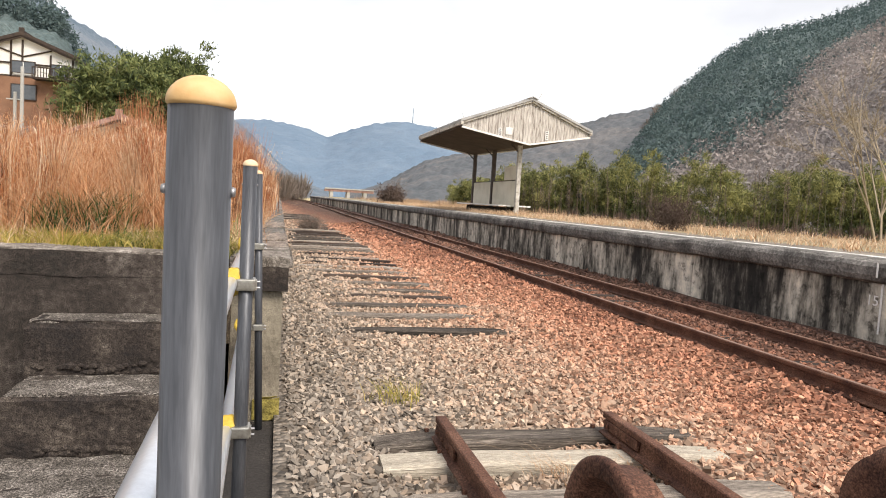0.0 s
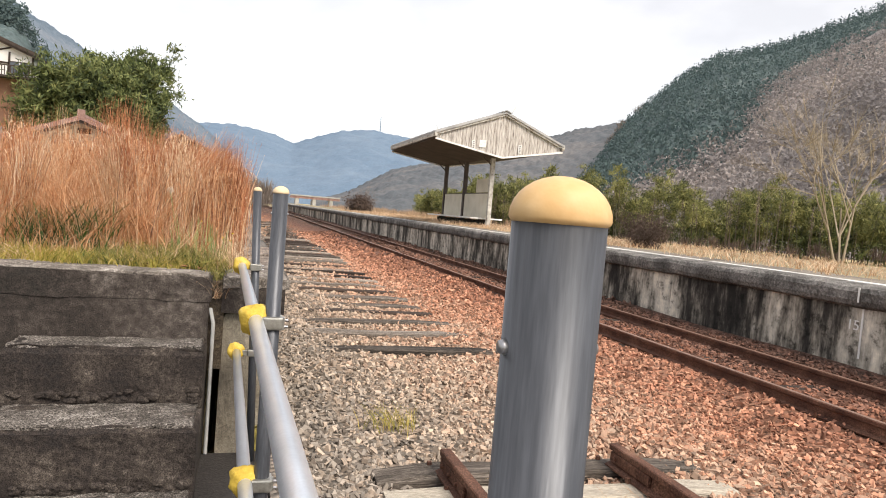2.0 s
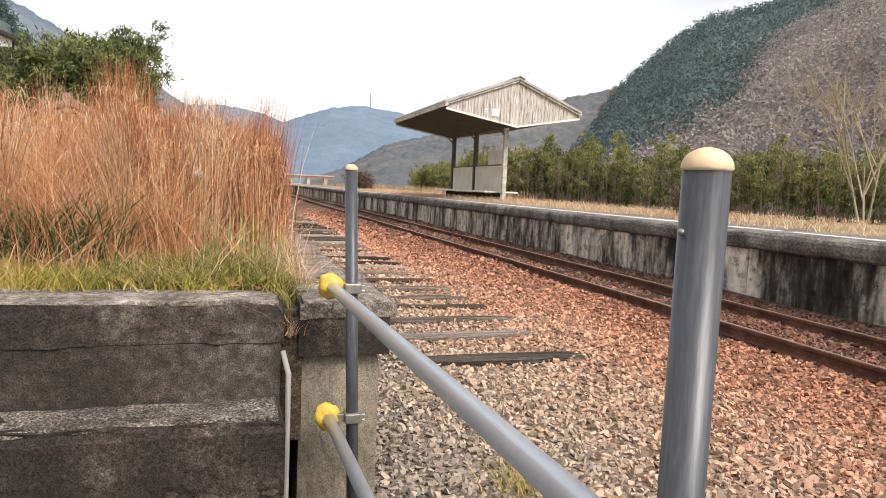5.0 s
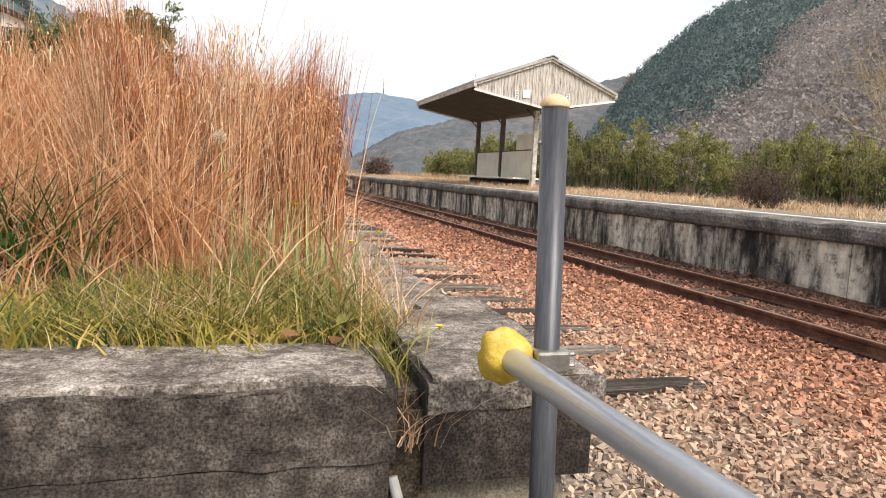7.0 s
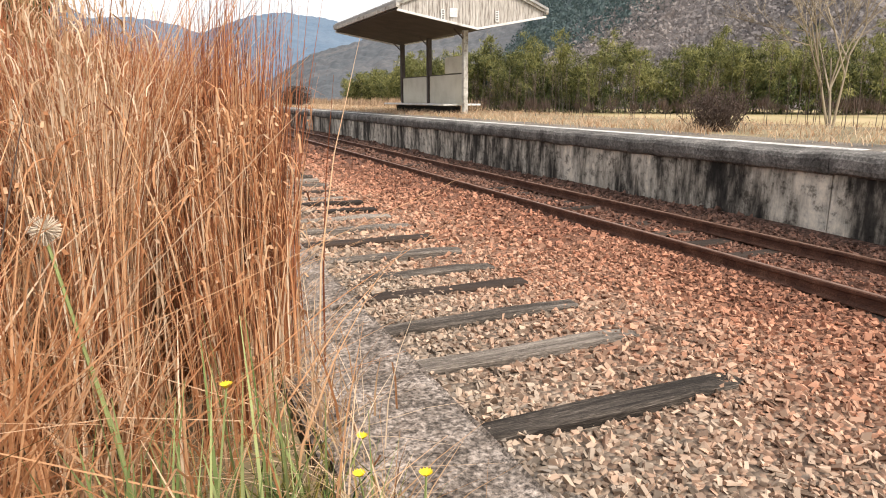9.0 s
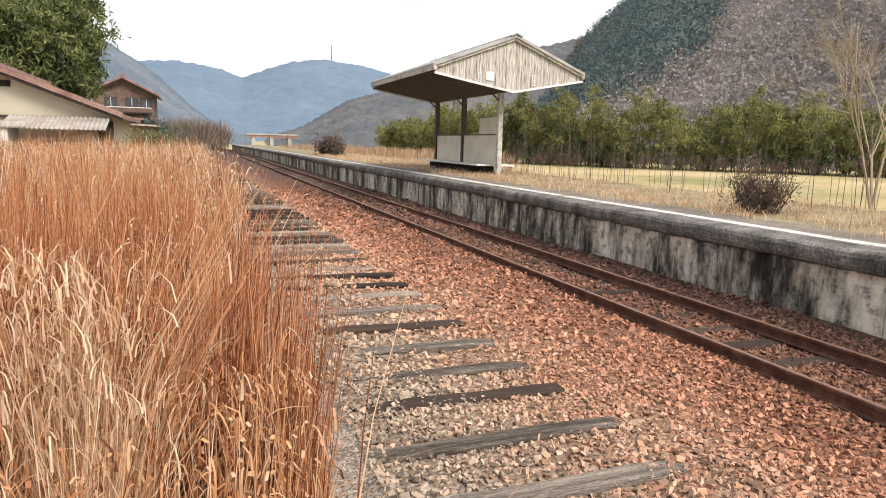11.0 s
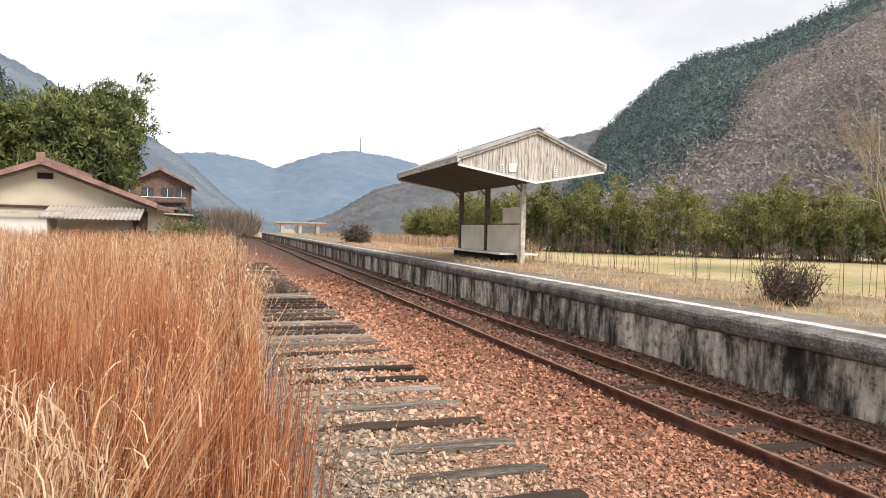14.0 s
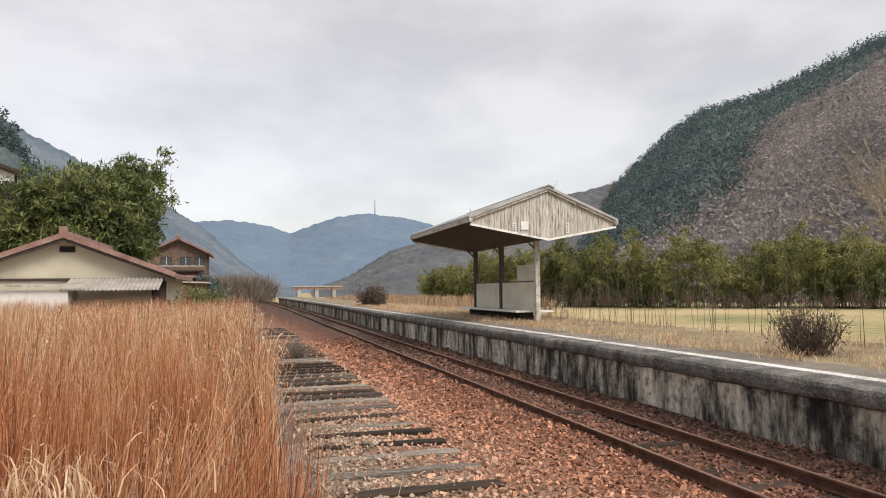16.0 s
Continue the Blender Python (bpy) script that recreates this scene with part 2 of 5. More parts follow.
M["board"] = material("peeling_white_board", [(0.36, (0.20, 0.175, 0.155)), (0.45, (0.38, 0.35, 0.32)), (0.57, (0.53, 0.50, 0.465)), (0.72, (0.66, 0.64, 0.605))], 2.2, 7,
                      bump=0.4, stretch_by=(5, 5, 0.5), fine_mix=0.6)
M["frame"] = material("peeling_white_steel", [(0.34, (0.14, 0.10, 0.075)), (0.46, (0.42, 0.40, 0.36)), (0.65, (0.62, 0.60, 0.56))], 5, 26, rough=0.6, bump=0.2)
M["soffit"] = material("brown_soffit", [(0.3, (0.043, 0.030, 0.024)), (0.6, (0.080, 0.058, 0.043)), (0.8, (0.110, 0.081, 0.060))], 2, 30, bump=0.1)
M["darkpost"] = material("dark_steel_post", [(0.3, (0.045, 0.036, 0.032)), (0.7, (0.10, 0.08, 0.07))], 4, 40, rough=0.6, bump=0.1)
M["roof"] = material("grey_roof_sheet", [(0.3, (0.22, 0.22, 0.22)), (0.6, (0.40, 0.40, 0.40)), (0.8, (0.52, 0.52, 0.51))], 2, 30, rough=0.6, bump=0.15)
M["paint"] = material("worn_white_paint", [(0.32, (0.36, 0.35, 0.33)), (0.43, (0.70, 0.69, 0.67)), (0.7, (0.84, 0.84, 0.83))], 3, 30, bump=0.2)
M["worn_line"] = material("worn_white_line", [(0.36, (0.16, 0.15, 0.14)), (0.44, (0.42, 0.41, 0.39)), (0.54, (0.66, 0.65, 0.63)), (0.7, (0.78, 0.78, 0.77))], 2.2, 24, bump=0.3, fine_mix=0.5, speckle=0.3)
M["ink"] = material("faded_ink", [(0.3, (0.12, 0.12, 0.13)), (0.7, (0.22, 0.22, 0.23))], 9, 60, bump=0)
M["ballast"] = ballast_material("ballast_stones", True)
M["bed"] = ballast_material("ballast_bed", False)
M["earth"] = material("dry_earth", [(0.3, (0.10, 0.085, 0.055)), (0.5, (0.24, 0.20, 0.12)), (0.7, (0.36, 0.31, 0.19))], 1.2, 24, bump=0.5)
M["field"] = material("winter_field", [(0.36, (0.20, 0.20, 0.085)), (0.45, (0.34, 0.29, 0.145)), (0.55, (0.45, 0.36, 0.20)), (0.7, (0.52, 0.43, 0.27))], 0.07, 1.3, bump=0.4)
M["drygrass"] = material("dry_broom_grass", [(0.33, (0.13, 0.048, 0.022)), (0.43, (0.38, 0.155, 0.070)), (0.52, (0.62, 0.30, 0.145)), (0.62, (0.78, 0.50, 0.29)), (0.74, (0.88, 0.78, 0.60))],
                         3.0, 14, rough=0.7, bump=0, island=0.5, translucent=0.3)
M["redgrass"] = material("rust_broom_grass", [(0.27, (0.127, 0.041, 0.020)), (0.42, (0.330, 0.111, 0.051)), (0.56, (0.504, 0.206, 0.095)), (0.74, (0.660, 0.358, 0.192))], 3.0, 14, rough=0.7, bump=0, island=0.45, translucent=0.3)
M["palegrass"] = material("faded_broom_grass", [(0.27, (0.360, 0.159, 0.071)), (0.45, (0.565, 0.287, 0.139)), (0.6, (0.685, 0.414, 0.232)), (0.76, (0.753, 0.558, 0.387))], 3.0, 14, rough=0.7, bump=0, island=0.5, translucent=0.3)
M["straw"] = material("pale_straw", [(0.25, (0.36, 0.205, 0.105)), (0.5, (0.62, 0.42, 0.26)), (0.75, (0.78, 0.61, 0.44))], 2.0, 14, rough=0.7, bump=0, island=0.7, translucent=0.25)
M["straw_far"] = material("far_dry_reed", [(0.2, (0.20, 0.13, 0.085)), (0.5, (0.36, 0.245, 0.155)), (0.8, (0.50, 0.37, 0.25))], 0.2, 2, rough=0.8, bump=0, island=0.6)
M["green"] = material("low_green_grass", [(0.15, (0.117, 0.130, 0.022)), (0.4, (0.307, 0.285, 0.054)), (0.65, (0.506, 0.397, 0.099)), (0.9, (0.614, 0.465, 0.206))], 1.6, 12, rough=0.65, bump=0, island=0.6, translucent=0.3)
M["fresh"] = material("fresh_green_blade", [(0.2, (0.07, 0.085, 0.02)), (0.5, (0.22, 0.21, 0.055)), (0.8, (0.45, 0.38, 0.14))], 2, 12, rough=0.6, bump=0, island=0.7, translucent=0.3)
M["evergreen"] = material("evergreen_blade", [(0.2, (0.012, 0.035, 0.010)), (0.5, (0.028, 0.075, 0.018)), (0.85, (0.07, 0.14, 0.03))], 2, 12, rough=0.5, bump=0, island=0.7, translucent=0.15)
M["petal"] = material("yellow_petal", [(0.3, (0.75, 0.55, 0.02)), (0.7, (0.85, 0.68, 0.05))], 9, 60, bump=0, island=0.4)
M["stem"] = material("pale_green_stem", [(0.3, (0.14, 0.20, 0.06)), (0.7, (0.34, 0.38, 0.16))], 9, 60, bump=0, island=0.4)
M["deadleaf"] = material("curled_dead_leaf", [(0.3, (0.16, 0.075, 0.035)), (0.5, (0.36, 0.19, 0.09)), (0.7, (0.52, 0.32, 0.19))], 20, 90, bump=0.2, object_random=0.5)
M["seed"] = material("seed_fluff", [(0.3, (0.60, 0.50, 0.38)), (0.7, (0.75, 0.66, 0.54))], 9, 60, bump=0)
M["bamboo"] = material("bamboo_leaf", [(0.34, (0.042, 0.052, 0.020)), (0.44, (0.112, 0.124, 0.044)), (0.54, (0.225, 0.23, 0.082)), (0.66, (0.38, 0.36, 0.14))], 0.22, 1.1, rough=0.7, bump=0, island=0.25, translucent=0.3, stretch_by=(1, 1, 0.5))
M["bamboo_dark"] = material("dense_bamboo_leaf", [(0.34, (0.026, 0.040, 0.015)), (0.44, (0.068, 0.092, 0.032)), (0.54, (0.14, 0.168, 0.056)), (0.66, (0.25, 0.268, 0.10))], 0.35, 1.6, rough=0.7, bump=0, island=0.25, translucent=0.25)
M["culm"] = material("bamboo_culm", [(0.2, (0.06, 0.058, 0.036)), (0.8, (0.22, 0.21, 0.15))], 2, 12, bump=0, island=0.6)
M["twig"] = material("bare_twig", [(0.2, (0.10, 0.08, 0.065)), (0.8, (0.28, 0.235, 0.20))], 2, 12, bump=0, island=0.6)
M["twig_pale"] = material("pale_willow_twig", [(0.2, (0.19, 0.155, 0.11)), (0.8, (0.40, 0.34, 0.26))], 2, 12, bump=0, island=0.6)
M["twig_dark"] = material("dark_shrub_twig", [(0.2, (0.05, 0.035, 0.028)), (0.8, (0.14, 0.10, 0.08))], 2, 12, bump=0, island=0.6)
# next four: tree colours lightened and blued, haze painted into them
M["conifer"] = material("hazed_needles", [(0.3, (0.063, 0.098, 0.102)), (0.5, (0.099, 0.142, 0.142)), (0.7, (0.150, 0.189, 0.178))], 0.03, 0.3, bump=0, island=0.15, fine_mix=0.5, translucent=0.3)
M["bare_crown"] = material("hazed_leafless_crown", [(0.34, (0.178, 0.166, 0.168)), (0.5, (0.283, 0.258, 0.252)), (0.66, (0.413, 0.365, 0.338))], 0.022, 0.3, bump=0, island=0.12, fine_mix=0.4, translucent=0.3)
M["hill_floor"] = material("hazed_leafless_canopy", [(0.36, (0.106, 0.105, 0.108)), (0.46, (0.171, 0.161, 0.159)), (0.55, (0.247, 0.226, 0.219)), (0.66, (0.342, 0.302, 0.282))], 0.02, 0.8, bump=0.6, fine_mix=0.4, speckle=0.3, speckle_scale=2.2)
M["hill_dark"] = material("hazed_conifer_canopy", [(0.34, (0.046, 0.067, 0.073)), (0.5, (0.073, 0.103, 0.105)), (0.66, (0.113, 0.140, 0.137))], 0.03, 0.8, bump=0.6, fine_mix=0.45, speckle=0.3, speckle_scale=2.2)
# spur and left hillside: blue-grey air haze mixed into the wood colours
M["far_mid"] = material("hazed_woodland", [(0.34, (0.063, 0.078, 0.090)), (0.5, (0.101, 0.107, 0.116)), (0.66, (0.157, 0.150, 0.148))], 0.012, 0.25, bump=0.6, speckle=0.18, speckle_scale=0.9)
M["far_left"] = material("haze_blue_wood", [(0.34, (0.074, 0.105, 0.140)), (0.5, (0.110, 0.144, 0.182)), (0.66, (0.162, 0.185, 0.215))], 0.012, 0.25, bump=0.6, speckle=0.18, speckle_scale=0.9)
# far range: blue distance haze put straight into the base colour
M["far_haze"] = material("haze_blue_range", [(0.3, (0.10, 0.155, 0.225)), (0.55, (0.128, 0.183, 0.252)), (0.75, (0.165, 0.22, 0.285))], 0.005, 0.05, bump=0.4, speckle=0.12, speckle_scale=0.3)
M["white_wall"] = material("white_plaster", [(0.3, (0.58, 0.57, 0.55)), (0.6, (0.76, 0.75, 0.73))], 0.8, 20, bump=0.05)
M["cream_wall"] = material("cream_plaster", [(0.3, (0.399, 0.366, 0.282)), (0.5, (0.484, 0.443, 0.350)), (0.7, (0.526, 0.492, 0.406))], 0.7, 20, bump=0.05)
M["brown_wall"] = material("brown_brick_wall", [(0.3, (0.16, 0.085, 0.055)), (0.6, (0.25, 0.14, 0.09))], 1.2, 16, bump=0.2)
M["timber"] = material("dark_timber", [(0.3, (0.028, 0.022, 0.02)), (0.7, (0.075, 0.055, 0.045))], 3, 30, bump=0.2)
M["wood_wall"] = material("weathered_wood_wall", [(0.3, (0.08, 0.055, 0.045)), (0.6, (0.18, 0.125, 0.10)), (0.8, (0.28, 0.21, 0.17))], 2, 20, bump=0.2)
M["tile"] = material("red_roof_tile", [(0.3, (0.15, 0.082, 0.068)), (0.5, (0.27, 0.165, 0.14)), (0.75, (0.42, 0.30, 0.265))], 1.2, 14, rough=0.6, bump=0.2)
M["tin"] = material("corrugated_tin", [(0.3, (0.26, 0.22, 0.19)), (0.5, (0.46, 0.43, 0.40)), (0.75, (0.62, 0.60, 0.57))], 1.2, 14, rough=0.5, metal=0.3, bump=0.1)
M["glass"] = material("window_glass", [(0.3, (0.05, 0.06, 0.07)), (0.7, (0.10, 0.11, 0.13))], 0.5, 5, rough=0.08, bump=0, spec=0.8)
# near-black: the shade inside openings and below the bench, as a colour
M["dark"] = material("shade_black", [(0.3, (0.012, 0.011, 0.010)), (0.7, (0.022, 0.02, 0.018))], 2, 9, bump=0)
M["pole"] = material("concrete_pole", [(0.3, (0.30, 0.30, 0.29)), (0.7, (0.46, 0.46, 0.45))], 1, 20, bump=0.05)
M["flower_dry"] = material("dry_seed_head", [(0.3, (0.13, 0.10, 0.08)), (0.7, (0.26, 0.215, 0.175))], 4, 30, bump=0, island=0.6)


# ---- helpers of this scene ----
def part(name, bm, mat, parent=None, label=""):
    me = bpy.data.meshes.new(name)
    bm.to_mesh(me)
    bm.free()
    me.materials.append(mat)
    ob = new(name, me)
    if parent:
        ob.parent = parent
    if label:
        tagged(ob, label)
    return ob


def thing(name, label, category, at=(0, 0, 0), group="", kind=""):
    ob = new(name)
    ob.location = at
    return tagged(ob, label, category, group, kind)


def slab(bm, x0, x1, y0, y1, z0, z1, bevel=0.0, seg=2):
    m = Matrix.LocRotScale(((x0 + x1) / 2, (y0 + y1) / 2, (z0 + z1) / 2), None, (abs(x1 - x0), abs(y1 - y0), abs(z1 - z0)))
    vs = bmesh.ops.create_cube(bm, size=1, matrix=m)["verts"]
    if bevel:
        es = list({e for v in vs for e in v.link_edges})
        bmesh.ops.bevel(bm, geom=es, offset=bevel, segments=seg, affect="EDGES", profile=0.6)
    return bm


def box(*a, **k):
    return slab(bmesh.new(), *a, **k)


def rod(p, q, r, sides=12, r2=None, bm=None):
    bm = bm or bmesh.new()
    p, q = Vector(p), Vector(q)
    m = Matrix.Translation((p + q) / 2) @ (q - p).to_track_quat("Z", "Y").to_matrix().to_4x4()
    bmesh.ops.create_cone(bm, cap_ends=True, segments=sides, radius1=r, radius2=r if r2 is None else r2, depth=(q - p).length, matrix=m)
    return bm


def smooth(ob):
    for p in ob.data.polygons:
        p.use_smooth = True
    return ob


def extrude_y(profile, ys, shift=None):
    """A closed profile of (x, z) carried along the stations ys, moved sideways by shift(y)."""
    bm = bmesh.new()
    rings = []
    for y in ys:
        dx = shift(y) if shift else 0
        rings.append([bm.verts.new((x + dx, y, z)) for x, z in profile])
    k = len(profile)
    for a, b in zip(rings, rings[1:]):
        for i in range(k):
            bm.faces.new((a[i], a[(i + 1) % k], b[(i + 1) % k], b[i]))
    bm.faces.new(rings[0][::-1])
    bm.faces.new(rings[-1])
    bmesh.ops.recalc_face_normals(bm, faces=bm.faces)
    return bm


def mesh_from(name, verts, faces_flat, per_face, mat):
    """One mesh from arrays: verts (n, 3), faces of a constant number of corners."""
    me = bpy.data.meshes.new(name)
    verts = np.asarray(verts, np.float32)
    idx = np.asarray(faces_flat, np.int32).ravel()
    nf = len(idx) // per_face
    me.vertices.add(len(verts))
    me.vertices.foreach_set("co", verts.ravel())
    me.loops.add(len(idx))
    me.loops.foreach_set("vertex_index", idx)
    me.polygons.add(nf)
    me.polygons.foreach_set("loop_start", np.arange(0, nf * per_face, per_face, dtype=np.int32))
    me.update(calc_edges=True)
    me.validate()
    me.materials.append(mat)
    return new(name, me)


def blades(name, base, height, lean, width, mat, curl=0.25, levels=4, taper=0.15, droop=0.0):
    """Bent tapering strips: base (n, 3), height (n), lean (n, 2) sideways travel of the tip, width (n)."""
    n = len(base)
    ang = rng.uniform(0, np.pi, n)
    side = np.stack([np.cos(ang), np.sin(ang), np.zeros(n)], 1)
    rows = []
    for k in range(levels):
        f = k / (levels - 1)
        c = base.copy()
        c[:, :2] += lean * (f ** (1 + curl * 4))[..., None] if np.ndim(f) else lean * f ** (1 + curl * 4)
        c[:, 2] += height * (f - droop * f * f)
        w = width * (1 - (1 - taper) * f ** 1.5) * 0.5
        rows += [c - side * w[:, None], c + side * w[:, None]]
    v = np.stack(rows, 1).reshape(-1, 3)
    quads = np.array([[2 * k, 2 * k + 1, 2 * k + 3, 2 * k + 2] for k in range(levels - 1)])
    f = (np.arange(n)[:, None, None] * (2 * levels) + quads[None]).reshape(-1, 4)
    return mesh_from(name, v, f, 4, mat)


def leaf_cloud(name, centres, size, mat, droop=0.0, slim=0.35, out=None):
    """Loose leaf pieces: one narrow kite at each centre, turned at random or to face outwards."""
    n = len(centres)
    a = rng.normal(size=(n, 3))
    a[:, 2] -= droop
    a /= np.linalg.norm(a, axis=1)[:, None]
    b = np.cross(a, rng.normal(size=(n, 3)) if out is None else out + rng.normal(0, 0.35, (n, 3)))
    b /= np.linalg.norm(b, axis=1)[:, None]
    s = np.broadcast_to(size, (n,))[:, None] * rng.uniform(0.6, 1.4, (n, 1))
    v = np.stack([centres - a * s * 0.5, centres + b * s * slim * 0.5, centres + a * s * 0.5, centres - b * s * slim * 0.5], 1).reshape(-1, 3)
    return mesh_from(name, v, np.arange(n * 4), 4, mat)


def sticks(name, starts, ends, r, mat):
    """Thin three-sided sticks from starts to ends."""
    n = len(starts)
    d = ends - starts
    u = np.cross(d, np.array([0.3, 0.9, 0.2]))
    u /= np.linalg.norm(u, axis=1)[:, None] + 1e-9
    w = np.cross(d, u)
    w /= np.linalg.norm(w, axis=1)[:, None] + 1e-9
    r = np.broadcast_to(r, (n,))[:, None]
    cols = []
    for p, k in ((starts, 1.0), (ends, 0.45)):
        for t in (0, 2.094, 4.189):
            cols.append(p + (u * np.cos(t) + w * np.sin(t)) * r * k)
    v = np.stack(cols, 1).reshape(-1, 3)
    q = np.array([[0, 1, 4, 3], [1, 2, 5, 4], [2, 0, 3, 5]])
    f = (np.arange(n)[:, None, None] * 6 + q[None]).reshape(-1, 4)
    return mesh_from(name, v, f, 4, mat)


def bend(y):
    """Sideways course of the line: straight past the platform, then easing left."""
    return -0.00015 * max(0.0, y - 60) ** 2


# ---- ground: one sheet to the horizon ----
def ground_height(x, y):
    z = np.full_like(x, -0.42)
    z = np.where(x > 6, -0.42 - 0.2 * np.clip((x - 6) / 6, 0, 1), z)
    left = np.clip((-x - 12) / 60, 0, 1) * np.clip((y - 5) / 40, 0, 1)
    return z + 9 * left


gx = np.unique(np.concatenate([np.linspace(-2600, -100, 22), np.linspace(-100, 140, 81), np.linspace(140, 2600, 22)]))
gy = np.unique(np.concatenate([np.linspace(-2600, -60, 18), np.linspace(-60, 260, 81), np.linspace(260, 2600, 22)]))
GX, GY = np.meshgrid(gx, gy, indexing="ij")
gv = np.stack([GX, GY, ground_height(GX, GY)], -1).reshape(-1, 3)
ii = np.arange(len(gx) * len(gy)).reshape(len(gx), len(gy))
gf = np.stack([ii[:-1, :-1], ii[1:, :-1], ii[1:, 1:], ii[:-1, 1:]], -1).reshape(-1, 4)
tagged(mesh_from("ground", gv, gf, 4, M["field"]), "winter valley floor of stubble and pale grass", "ground", kind="structure")

# asphalt yard at the foot of the steps
bm = box(-16, -4.55, -14, 4.65, -0.5, -0.205)
tagged(part("pavement", bm, M["asphalt"]), "dark worn asphalt at the foot of the concrete steps", "pavement", kind="structure")


# ballast bed, gently uneven
def bed_height(x, y):
    h = -0.195 + 0.03 * np.sin(x * 2.1 + y * 0.6) * np.sin(y * 0.9 + 1.0)
    h += 0.13 * np.clip((x - 1.55) / 0.5, 0, 1) + 0.03 * np.exp(-((x + 0.42) / 0.35) ** 2) - 0.012 * np.exp(-((x - 0.566) / 0.45) ** 2)
    h += 0.03 * np.exp(-((x + 4.2) / 0.25) ** 2)
    h += 0.05 * np.clip((x + 0.75) / 0.45, 0, 1) * np.clip((2.0 - x) / 0.3, 0, 1)
    return h


bx = np.linspace(-4.58, 2.16, 60)
by = np.concatenate([np.linspace(-14, 25, 240), np.linspace(25.5, 210, 130)])
BX, BY = np.meshgrid(bx, by, indexing="ij")
bz = bed_height(BX, BY)
bendv = np.array([bend(y) for y in by])
bv = np.stack([BX + bendv[None, :], BY, bz], -1).reshape(-1, 3)
ii = np.arange(BX.size).reshape(BX.shape)
bf = np.stack([ii[:-1, :-1], ii[1:, :-1], ii[1:, 1:], ii[:-1, 1:]], -1).reshape(-1, 4)
bed = tagged(mesh_from("ballast_bed", bv, bf, 4, M["bed"]), "bed of crushed stone ballast, buff to rust red", "ballast", kind="structure")

# ---- main platform across the line ----
platform = thing("platform_main", "long low concrete platform with streaked wall and worn white line", "platform", kind="structure")
PY0, PY1 = -14, 132
wall_ys = list(np.arange(PY0, PY1, 6.0))
for y in wall_ys:
    steps = np.linspace(y, min(y + 5.985, PY1), 5)
    part("wall_section", extrude_y([(2.10, -0.45), (2.45, -0.45), (2.45, 0.66), (2.10, 0.66)], steps, bend), M["wall"], platform)
for y in np.arange(PY0, PY1, 3.0):
    steps = np.linspace(y, min(y + 2.992, PY1), 16 if 2 < y < 30 else 4)
    lift = rng.normal(0, 0.006)
    prof = [(2.07, 0.635), (2.02, 0.665), (2.0, 0.72), (2.0, 0.82), (2.03, 0.87), (2.10, 0.895), (2.46, 0.905), (2.46, 0.64)]
    bm = extrude_y([(x, z + lift) for x, z in prof], steps, bend)
    for v in bm.verts:
        if v.co.x < 2.3:
            v.co += Vector((noise.noise(v.co * 2.6), 0, noise.noise(v.co * 3.1 + Vector((9, 0, 0))))) * 0.024
    part("coping_stone", bm, M["coping"], platform)
ys = np.concatenate([np.linspace(PY0, 60, 20), np.linspace(62, PY1, 20)])
part("platform_surface", extrude_y([(2.455, 0.5), (3.4, 0.5), (3.4, 0.925), (2.455, 0.902)], ys, bend), M["platform_top"], platform, "pale worn gravel strip behind the edge")
part("platform_fill", extrude_y([(3.38, -0.45), (8.9, -0.5), (7.2, 0.80), (6.6, 0.985), (3.38, 0.915)], ys, bend), M["earth"], platform, "earth bank with dry grass")
for y in np.arange(PY0, PY1 - 3, 4.0):
    steps = np.linspace(y, y + rng.uniform(3.7, 3.99), 5)
    part("edge_line", extrude_y([(2.48, 0.90), (2.70, 0.90), (2.70, 0.913), (2.48, 0.909)], steps, bend), M["worn_line"], platform, "worn white painted edge line")
# the number on the wall
mark = thing("distance_mark", "white painted number and upright line on the platform wall", "marking", (2.094, 6.42, 0.55))
part("mark_line", box(-0.004, 0.003, -0.012, 0.012, -0.5, 0.08), M["paint"], mark)
part("mark_line", box(-0.1, -0.096, -0.012, 0.012, 0.15, 0.32), M["paint"], mark)
tx = bpy.data.curves.new("mark_text", "FONT")
tx.body, tx.size, tx.extrude, tx.align_x = "15", 0.17, 0.002, "CENTER"
tob = new("mark_text", tx)
dg = bpy.context.evaluated_depsgraph_get()
tm = bpy.data.meshes.new_from_object(tob.evaluated_get(dg))
bpy.data.objects.remove(tob)
tm.materials.clear()
tm.materials.append(M["paint"])
tob = new("numeral", tm)
tob.parent = mark
tob.matrix_basis = pose(-0.004, 0.11, -0.18, 90, 0, -90)

# ---- the running line ----
line = thing("railway_track", "rusty narrow-gauge running line on half-buried sleepers", "railway track")
RAIL = [(-0.055, -0.135), (0.055, -0.135), (0.055, -0.125), (0.012, -0.108), (0.008, -0.045), (0.0325, -0.034), (0.0325, -0.006), (0.026, 0.0), (-0.026, 0.0),
        (-0.0325, -0.006), (-0.0325, -0.034), (-0.008, -0.045), (-0.012, -0.108), (-0.055, -0.125)]
rail_ys = np.concatenate([np.linspace(-14, 60, 12), np.linspace(63, 205, 60)])
for x in (0.0, 1.132):
    rail = part("rail", extrude_y([(x + a, b) for a, b in RAIL], rail_ys, bend), M["rust"], line)
    part("running_face", extrude_y([(x - 0.022, 0.0005), (x + 0.022, 0.0005), (x + 0.022, 0.0025), (x - 0.022, 0.0025)], rail_ys, bend), M["rail_top"], rail)


